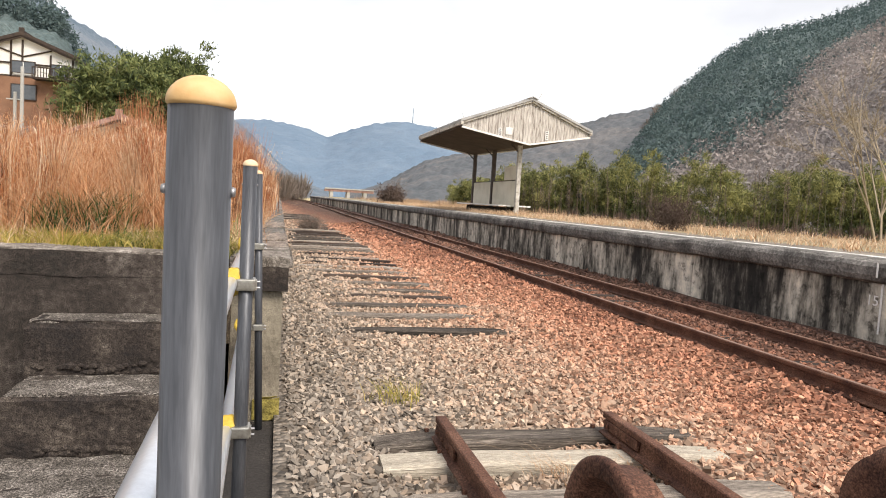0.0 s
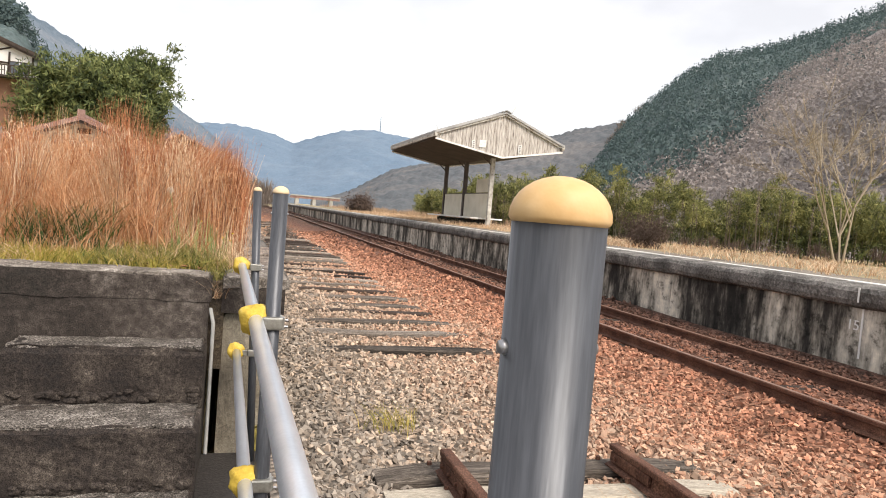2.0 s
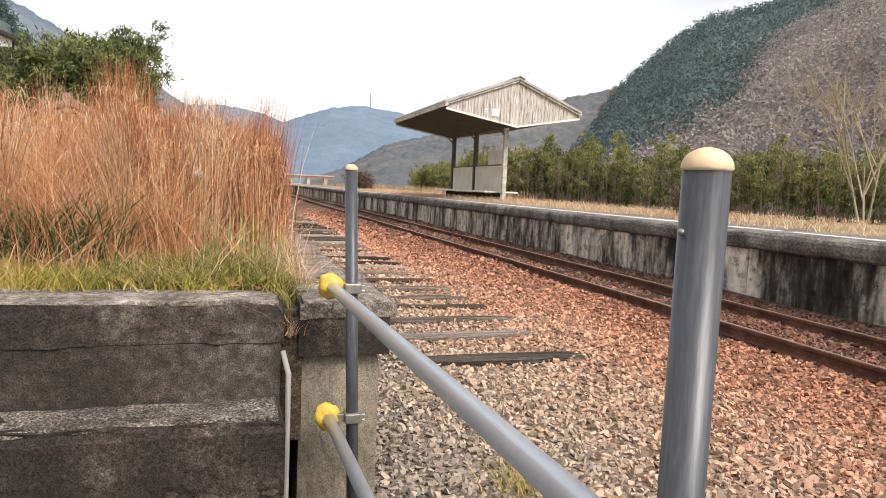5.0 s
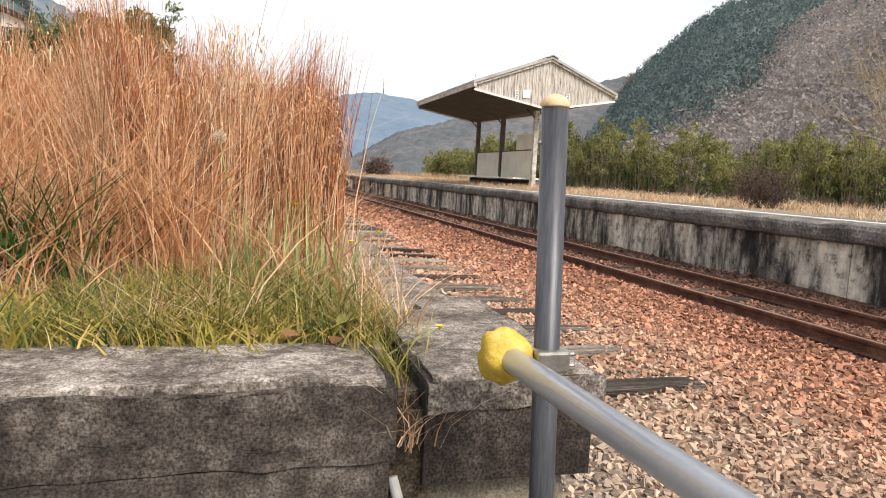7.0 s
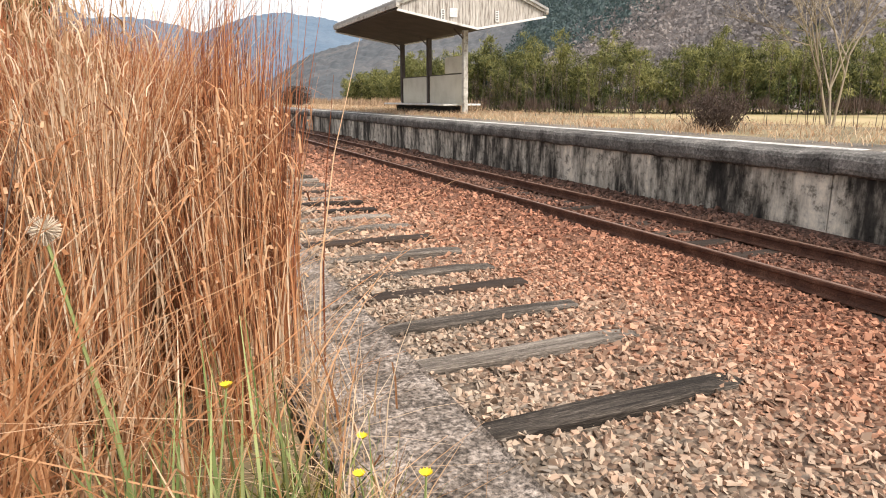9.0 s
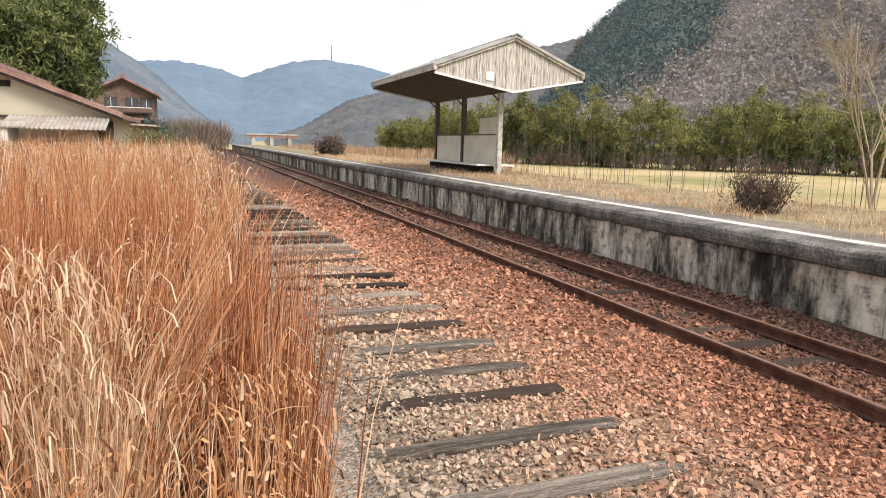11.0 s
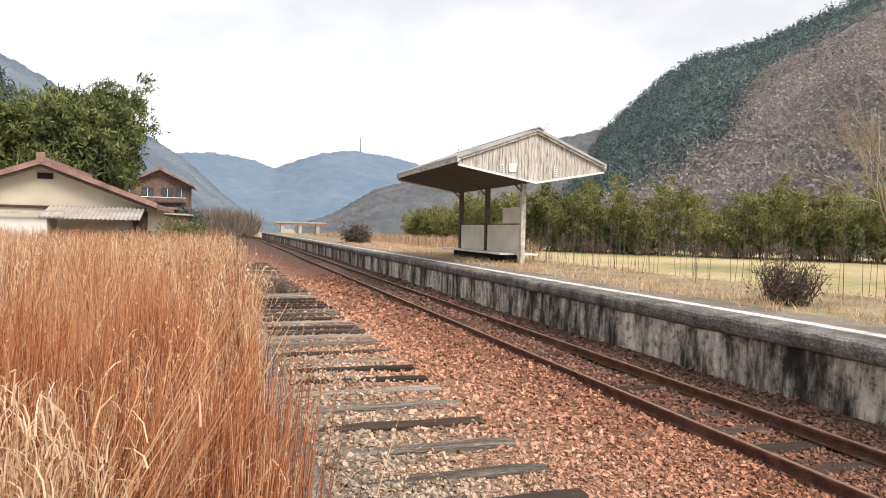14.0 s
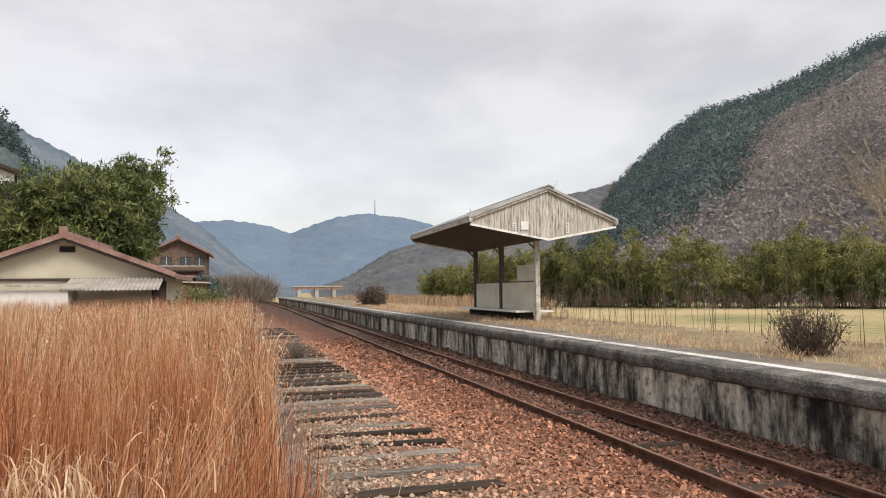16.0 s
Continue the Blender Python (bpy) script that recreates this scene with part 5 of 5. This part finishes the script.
def tufts(name, label, centres, z, per, h0, h1, width, mat, spread, lean, curl=0.25, levels=4):
    n = len(centres)
    k = np.repeat(np.arange(n), per)
    clump_h = (rng.uniform(0.74, 1.08, n) * np.where(rng.uniform(0, 1, n) < 0.14, 1.14, 1.0))[k]
    xy = centres[k] + rng.normal(0, spread, (len(k), 2))
    base = np.concatenate([xy, np.full((len(k), 1), z)], 1)
    h = rng.uniform(h0, h1, len(k)) * clump_h
    if h1 > 0.9:
        h *= np.clip(0.85 + 0.10 * (xy[:, 1] - 6.0), 0.83, 1.06)
    cl = rng.normal(0, lean * 0.6, (n, 2))[k]
    ln = (cl + rng.normal(0, lean, (len(k), 2))) * h[:, None]
    ob = blades(name, base, h, ln, rng.uniform(0.6, 1.3, len(k)) * width, mat, curl, levels)
    return tagged(ob, label, "grass", kind="stuff")


def tall_zone(c):
    """Where the broom grass stands on the old platform: clear of the wall top and of the trodden spot by the steps."""
    keep = (c[:, 1] > 5.78 + 0.14 * np.sin(c[:, 0] * 3)) & (c[:, 0] < np.clip(-5.07 + 0.07 * (c[:, 1] - 5.8), -5.1, -4.8))
    keep &= np.hypot(c[:, 0] + 5.95, c[:, 1] - 5.75) > 0.34
    keep &= np.hypot(c[:, 0] + 5.0, c[:, 1] - 5.0) > 0.74
    return c[keep]


gxx, gyy = np.meshgrid(np.arange(-10.4, -4.7, 0.37), np.arange(5.75, 13.0, 0.37), indexing="ij")
near_c = np.stack([gxx.ravel(), gyy.ravel()], 1)
near_c = tall_zone(near_c + rng.normal(0, 0.085, near_c.shape))
PLUMES = np.array([(-5.26, 6.2), (-5.33, 6.32), (-5.72, 6.12), (-5.8, 6.75), (-6.3, 6.05), (-6.75, 6.1), (-7.3, 6.0)])
edge_c = np.concatenate([np.stack([rng.uniform(-5.7, -5.02, 26), rng.uniform(5.95, 6.75, 26)], 1), np.stack([rng.uniform(-5.02, -4.92, 14), rng.uniform(6.25, 7.4, 14)], 1)])
edge_c = edge_c[np.min(np.hypot(edge_c[:, None, 0] - PLUMES[None, :, 0], edge_c[:, None, 1] - PLUMES[None, :, 1] + 0.05), axis=1) > 0.13]
near_c = near_c[np.hypot(near_c[:, 0] + 5.35, near_c[:, 1] - 6.1) > 0.18]
pick = rng.uniform(0, 1, len(near_c))
for sel, mat, tint in ((pick < 0.56, "drygrass", "orange"), ((pick >= 0.56) & (pick < 0.72), "redgrass", "rust red"), (pick >= 0.72, "palegrass", "faded")):
    tufts("broom_grass", "dense clumps of waist-high dry %s broom grass on the old platform" % tint, near_c[sel], 0.84, 150, 0.62, 1.08, 0.0062, M[mat], 0.048, 0.16 if tint == "faded" else 0.085)
tufts("broom_grass", "lower orange broom grass beside the stone edge", edge_c, 0.84, 120, 0.48, 0.95, 0.0046, M["drygrass"], 0.045, 0.07)
tufts("broom_grass", "dense waist-high dry orange broom grass farther along", tall_zone(region(1100, -22, -4.78, 12, 40)), 0.84, 26, 0.55, 1.02, 0.013, M["drygrass"], 0.10, 0.09)
tufts("broom_grass", "rust red clumps among the broom grass farther along", tall_zone(region(240, -22, -4.78, 12, 40)), 0.84, 26, 0.6, 1.06, 0.013, M["redgrass"], 0.08, 0.09)
tufts("pale_grass", "pale straw plumes leaning among the broom grass", tall_zone(region(260, -10, -4.8, 5.8, 14)), 0.84, 30, 0.5, 1.0, 0.0055, M["palegrass"], 0.04, 0.15, 0.3)
tufts("broom_grass", "tall rust red columns of broom grass", np.array([(-5.5, 6.95), (-5.22, 6.75), (-5.4, 7.15), (-5.85, 6.85), (-6.5, 6.6), (-4.99, 6.45), (-4.96, 6.75), (-5.2, 7.6), (-6.3, 7.5), (-5.9, 7.9), (-5.3, 8.2), (-7.3, 7.2), (-5.75, 6.6)]), 0.84, 420, 0.75, 1.14, 0.005, M["redgrass"], 0.075, 0.05)
tufts("pale_grass", "big pale feathery plumes leaning out of the broom grass", PLUMES, 0.84, 230, 0.74, 1.16, 0.0052, M["straw"], 0.028, 0.13, 0.3)
# arching dead leaves and feathery seed on the stems
def about(c, per, spread, z0, z1):
    m = len(c) * per
    return np.concatenate([np.repeat(c, per, 0) + rng.normal(0, spread, (m, 2)), rng.uniform(z0, z1, (m, 1))], 1)


for mat, per in (("palegrass", 26), ("drygrass", 26)):
    cc = np.concatenate([about(near_c, per, 0.075, 1.0, 1.6), about(edge_c, per, 0.06, 0.95, 1.55)])
    tagged(blades("grass_leaves", cc, rng.uniform(0.08, 0.24, len(cc)), rng.normal(0, 0.062, (len(cc), 2)), rng.uniform(0.0032, 0.006, len(cc)), M[mat], 0.25, 5, 0.1, 0.85), "arching dry leaves on the broom grass stems", "grass", kind="stuff")
cc = np.concatenate([about(PLUMES[:4], 480, 0.06, 1.3, 1.76), about(PLUMES[4:], 300, 0.08, 1.2, 1.7)])
tagged(blades("grass_plume", cc, rng.uniform(0.05, 0.12, len(cc)), rng.normal(0, 0.03, (len(cc), 2)), rng.uniform(0.0025, 0.0045, len(cc)), M["straw"], 0.2, 4, 0.1, 0.5), "feathery pale plume leaves", "grass", kind="stuff")
close = near_c[np.hypot(near_c[:, 0] + 5.0, near_c[:, 1] - 5.0) < 4.2]
cc = np.concatenate([about(close, 170, 0.08, 0.95, 1.72), about(edge_c, 180, 0.055, 0.95, 1.52)])
tagged(blades("grass_leaves", cc, rng.uniform(0.03, 0.085, len(cc)), rng.normal(0, 0.03, (len(cc), 2)), rng.uniform(0.0045, 0.008, len(cc)), M["palegrass"], 0.0, 5, 0.1, 1.8), "small curled leaves on the broom grass stems", "grass", kind="stuff")
mid = tall_zone(region(420, -12, -4.8, 8.5, 20))
cc = about(mid, 46, 0.10, 1.15, 1.86)
tagged(blades("grass_leaves", cc, rng.uniform(0.05, 0.15, len(cc)), rng.normal(0, 0.05, (len(cc), 2)), rng.uniform(0.007, 0.013, len(cc)), M["straw"], 0.1, 4, 0.1, 1.5), "curled pale leaves on the farther broom grass", "grass", kind="stuff")
tufts("bent_grass", "pale arching dead grass in front of the broom grass", region(120, -9.5, -5.35, 5.5, 6.0), 0.84, 34, 0.28, 0.72, 0.0052, M["palegrass"], 0.05, 0.42, 0.3)
tufts("bent_grass", "pale bent dead grass along the front of the broom grass", region(70, -9.5, -5.0, 5.6, 6.15), 0.84, 30, 0.15, 0.45, 0.0045, M["straw"], 0.05, 0.4, 0.25)
c = region(620, -12, -4.95, 4.97, 5.45)
tufts("low_grass", "low yellow-green grass along the wall top", c, 0.842, 26, 0.03, 0.10, 0.006, M["green"], 0.05, 0.8, 0.2, 3)
tufts("low_grass", "yellow-green tussocks at the foot of the broom grass", region(44, -9.5, -4.98, 5.05, 5.55), 0.842, 34, 0.06, 0.16, 0.006, M["green"], 0.05, 0.35, 0.25)
tufts("matted_grass", "matted pale dead grass between the clumps", region(900, -11, -4.9, 5.3, 10), 0.845, 22, 0.06, 0.42, 0.0055, M["palegrass"], 0.1, 0.8, 0.2)
c = region(60, -5.7, -4.93, 5.0, 5.7)
tufts("low_grass", "fresh green grass at the head of the steps", c, 0.842, 60, 0.03, 0.115, 0.0048, M["fresh"], 0.05, 0.75, 0.25)
tufts("low_grass", "dark green blades among the low grass", c[:16], 0.842, 18, 0.05, 0.13, 0.006, M["evergreen"], 0.05, 0.4, 0.25)
tufts("bent_grass", "pale dead grass lying over the low green grass", region(90, -6.6, -4.9, 4.99, 5.9), 0.842, 20, 0.04, 0.16, 0.0036, M["straw"], 0.06, 0.9, 0.2)
tufts("edge_grass", "dry wisps along the joint of the stone edge", np.stack([rng.normal(-4.875, 0.02, 60), rng.uniform(4.97, 7.5, 60)], 1), 0.84, 14, 0.03, 0.22, 0.0035, M["straw"], 0.035, 0.8, 0.2)
tufts("green_weed", "upright pale green weed stems at the head of the steps", np.array([(-5.12, 5.56), (-5.02, 5.6), (-5.22, 5.62), (-5.0, 5.42)]), 0.842, 24, 0.12, 0.46, 0.007, M["stem"], 0.05, 0.16, 0.2)
tufts("low_grass", "dense fresh grass beside the broken stone joint", region(22, -5.4, -4.94, 5.02, 5.6), 0.842, 50, 0.05, 0.17, 0.005, M["fresh"], 0.05, 0.6, 0.25)
tufts("green_tussock", "dark green grass tussock among the dry grass", np.array([(-5.95, 5.68), (-5.83, 5.72), (-6.08, 5.74)]), 0.84, 190, 0.22, 0.44, 0.009, M["evergreen"], 0.12, 0.4, 0.3)
tufts("grass_tuft", "small green grass tuft in the ballast", np.array([(-3.72, 5.0)]), -0.19, 130, 0.06, 0.16, 0.004, M["green"], 0.08, 0.7)
tufts("grass_tuft", "dry wisps of grass in the stub track", np.array([(-2.95, 3.55), (-2.7, 3.6), (-3.1, 3.62)]), -0.18, 60, 0.05, 0.12, 0.003, M["straw"], 0.07, 0.9)
tufts("platform_grass", "short straw-coloured grass on the platform bank", region(2600, 3.1, 7.2, 5, 60), 0.915, 10, 0.04, 0.22, 0.012, M["straw"], 0.14, 0.6, 0.2, 3)
tufts("bank_grass", "dry grass along the foot of the platform bank", region(1500, 7.0, 9.4, 5, 60), 0.2, 14, 0.1, 0.5, 0.02, M["straw"], 0.2, 0.5, 0.2, 3)
tufts("joint_plants", "green and straw-coloured weeds in the joint beside the steps", np.stack([rng.normal(-4.915, 0.012, 26), rng.uniform(4.7, 5.6, 26)], 1), 0.80, 16, 0.04, 0.15, 0.004, M["fresh"], 0.022, 0.6)
tufts("joint_plants", "straw-coloured grass hanging from the joint down the wall", np.array([(-4.925, 4.665), (-4.905, 4.66)]), 0.72, 22, 0.05, 0.16, 0.0032, M["straw"], 0.018, 0.9)
tufts("edge_grass", "dry wisps hanging over the stone edge", np.stack([rng.normal(-4.88, 0.03, 120), rng.uniform(5.9, 20, 120)], 1), 0.84, 14, 0.06, 0.32, 0.0042, M["straw"], 0.05, 0.5)

# single dead stalks above the grass and wisps that arch over the stone edge
def stalk(name, label, foot, tip, r, sag, mat):
    t = thing(name, label, "grass", foot)
    bm = bmesh.new()
    f, d = Vector((0, 0, 0)), Vector(tip) - Vector(foot)
    pts = [f + Vector((d.x * u ** 1.5, d.y * u ** 1.5, d.z * (u + sag * u * (1 - u) * 4))) for u in (k / 9 for k in range(10))]
    rings = [[bm.verts.new(p + Vector((math.cos(w), math.sin(w), 0)) * r * (1 - 0.085 * k)) for w in (0, 1.257, 2.513, 3.77, 5.027)] for k, p in enumerate(pts)]
    for p, q in zip(rings, rings[1:]):
        for i in range(5):
            bm.faces.new((p[i], p[(i + 1) % 5], q[(i + 1) % 5], q[i]))
    part("stem", bm, mat, t)


for fx, fy, tx_, ty_, tz, sag in ((-5.42, 5.62, -5.30, 5.7, 1.52, 0.0), (-5.66, 5.72, -5.62, 5.6, 1.45, 0.0), (-5.9, 5.7, -5.7, 5.55, 1.22, 0.1)):
    stalk("dead_stalk", "single dark dead stalk standing before the broom grass", (fx, fy, 0.84), (tx_, ty_, tz), 0.0032, sag, M["twig_dark"])
for fx, fy, tx_, ty_, tz, sag in ((-4.93, 6.3, -4.62, 6.35, 1.28, 0.12), (-4.92, 6.1, -4.55, 6.2, 1.12, 0.2), (-4.9, 6.6, -4.45, 6.5, 1.20, 0.2), (-4.92, 6.45, -4.86, 6.5, 1.75, 0.0)):
    stalk("grass_wisp", "thin pale wisp of grass arching over the stone edge", (fx, fy, 0.84), (tx_, ty_, tz), 0.0014, sag, M["straw"])

# fallen leaves by the broken joint
def fallen_leaf(x, y, z, length, turn, mat, label):
    bm = bmesh.new()
    rows = []
    for k in range(6):
        u = k / 5
        w = length * 0.30 * math.sin(math.pi * (0.08 + 0.9 * u)) ** 0.8
        up = length * (0.22 * (u - 0.5) ** 2 + 0.05 * math.sin(5 * u))
        rows.append([bm.verts.new((length * (u - 0.5), v * w, up + abs(v) * w * 0.45)) for v in (-1, -0.4, 0, 0.4, 1)])
    for p, q in zip(rows, rows[1:]):
        for i in range(4):
            bm.faces.new((p[i], p[i + 1], q[i + 1], q[i]))
    ob = smooth(part("fallen_leaf", bm, mat))
    ob.matrix_basis = pose(x, y, z, 8, -6, turn)
    return tagged(ob, label, "leaf")


for x, y, length, turn in ((-5.12, 4.97, 0.07, 20), (-5.22, 5.0, 0.06, 130), (-5.03, 4.93, 0.055, 75), (-5.36, 5.02, 0.06, 200), (-5.0, 5.06, 0.05, 300)):
    fallen_leaf(x, y, 0.862, length, turn, M["deadleaf"], "curled brown fallen leaf on the worn wall top")
for x, y, length, turn in ((-4.99, 5.0, 0.075, 40), (-5.06, 5.08, 0.06, 160)):
    fallen_leaf(x, y, 0.89, length, turn, M["fresh"], "broad green weed leaf beside the joint")

# yellow flowers on thin stems
for x, y, h in ((-5.123, 5.576, 0.26), (-4.947, 5.623, 0.135), (-4.88, 5.50, 0.16), (-4.87, 5.36, 0.2), (-4.92, 4.92, 0.02), (-4.905, 4.70, -0.12)):
    fl = thing("yellow_flower", "small yellow flower on a thin stem", "flower", (x, y, 0.845), group="yellow flowers by the steps")
    lx, ly = rng.normal(0, 0.05, 2)
    part("stem", rod((0, 0, min(0, h) - 0.02), (lx, ly, h + 0.02), 0.0022, 5, 0.0016), M["stem"], fl)
    bm = bmesh.new()
    for k in range(12):
        a = k * 0.5236
        d, w = Vector((math.cos(a), math.sin(a), 0.9)), Vector((-math.sin(a), math.cos(a), 0))
        o = Vector((lx, ly, h + 0.02))
        bm.faces.new([bm.verts.new(q) for q in (o, o + d * 0.006 + w * 0.0035, o + d * 0.010, o + d * 0.006 - w * 0.0035)])
    part("blossom", bm, M["petal"], fl)
puff = thing("seed_head", "fluffy pale seed head on a tall stem", "flower", (-5.319, 5.864, 0.845))
part("stem", rod((0.10, -0.1, 0), (0, 0, 0.48), 0.004, 5, 0.003), M["stem"], puff)
dirs = rng.normal(size=(160, 3))
dirs /= np.linalg.norm(dirs, axis=1)[:, None]
ob = sticks("fluff", np.array([[0, 0, 0.49]]) + dirs * 0.004, np.array([[0, 0, 0.49]]) + dirs * 0.026, 0.0018, M["seed"])
ob.parent = puff

# ---- ballast stones ----
ICO_V = np.array([(x, y, z) for x in (-0.8, 0.8) for y in (-0.8, 0.8) for z in (-0.8, 0.8)])
ICO_F = np.array([(0, 1, 3, 2), (4, 6, 7, 5), (0, 4, 5, 1), (2, 3, 7, 6), (0, 2, 6, 4), (1, 5, 7, 3)])


def stones(n, x0, x1, y0, y1, s0, s1):
    """n broken stones lying on the bed."""
    x, y = rng.uniform(x0, x1, n), rng.uniform(y0, y1, n)
    s = rng.uniform(s0, s1, n) * 0.5
    sc = np.stack([rng.uniform(0.8, 1.7, n), rng.uniform(0.6, 1.1, n), rng.uniform(0.28, 0.7, n)], 1) * s[:, None]
    v = ICO_V[None] * (1 + rng.uniform(-0.5, 0.25, (n, 8, 3))) * sc[:, None, :]
    q = rng.normal(size=(n, 4)) * np.array([1, 0.6, 0.6, 1.2])
    q /= np.linalg.norm(q, axis=1)[:, None]
    w, a, b, c = q.T
    R = np.stack([1 - 2 * (b * b + c * c), 2 * (a * b - c * w), 2 * (a * c + b * w), 2 * (a * b + c * w), 1 - 2 * (a * a + c * c), 2 * (b * c - a * w),
                  2 * (a * c - b * w), 2 * (b * c + a * w), 1 - 2 * (a * a + b * b)], 1).reshape(n, 3, 3)
    v = np.einsum("nij,nkj->nki", R, v)
    z = bed_height(x, y) + rng.uniform(-0.1, 0.55, n) * s
    v += np.stack([x, y, z], 1)[:, None, :]
    f = np.arange(n)[:, None, None] * 8 + ICO_F[None]
    return v.reshape(-1, 3), f.reshape(-1, 4)


sv, sf, base_i = [], [], 0
for spec in ((14000, -4.5, -0.6, 2.6, 6.5, 0.024, 0.052), (6000, -0.6, 1.95, 1.2, 6.5, 0.03, 0.06), (4000, -4.5, -0.6, 1.2, 2.6, 0.03, 0.055),
             (16000, -4.5, 1.95, 6.5, 11.0, 0.03, 0.06), (11000, -4.55, 2.05, 11.0, 20.0, 0.045, 0.08), (5000, -4.55, 2.05, 20.0, 36.0, 0.08, 0.12)):
    v, f = stones(*spec)
    sv.append(v), sf.append(f + base_i)
    base_i += len(v)
heap = mesh_from("ballast_stones", np.concatenate(sv), np.concatenate(sf), 4, M["ballast"])
heap.data.shade_flat()
tagged(heap, "loose crushed ballast stones, grey, buff and rust red", "ballast", kind="stuff")

# the nearest stones lie singly
protos = []
for k in range(8):
    v, f = stones(1, 0, 0.001, 0, 0.001, 0.045, 0.065)
    v = v - v.mean(0)
    ob = mesh_from("stone", v, f, 4, M["ballast"])
    ob.data.shade_flat()
    protos.append(ob.data)
    bpy.data.objects.remove(ob)
for k in range(260):
    x, y = rng.uniform(-4.4, -1.2), rng.uniform(3.0, 8.2)
    lay("stone", protos[k % 8], bed, x, y, float(bed_height(np.array(x), np.array(y))) + 0.016, rng.uniform(0, 360), rng.uniform(-15, 15))

# crumbled aggregate at the foot of each riser
for y0, z0 in ((4.392, 0.205), (4.008, -0.125)):
    for k in range(44):
        x = float(np.clip(rng.normal(-5.42, 0.26), -5.88, -5.0))
        r = rng.uniform(0.010, 0.026)
        bm = bmesh.new()
        m = Matrix.Translation((x, y0 + 0.004, z0 + rng.normal(0, 0.018))) @ Matrix.Diagonal((r * 1.5, r * 0.8, r, 1)) @ Vector(rng.normal(size=3)).to_track_quat("X", "Z").to_matrix().to_4x4()
        bmesh.ops.create_icosphere(bm, subdivisions=1, radius=1, matrix=m)
        part("crumb", bm, M["old_concrete"], steps)
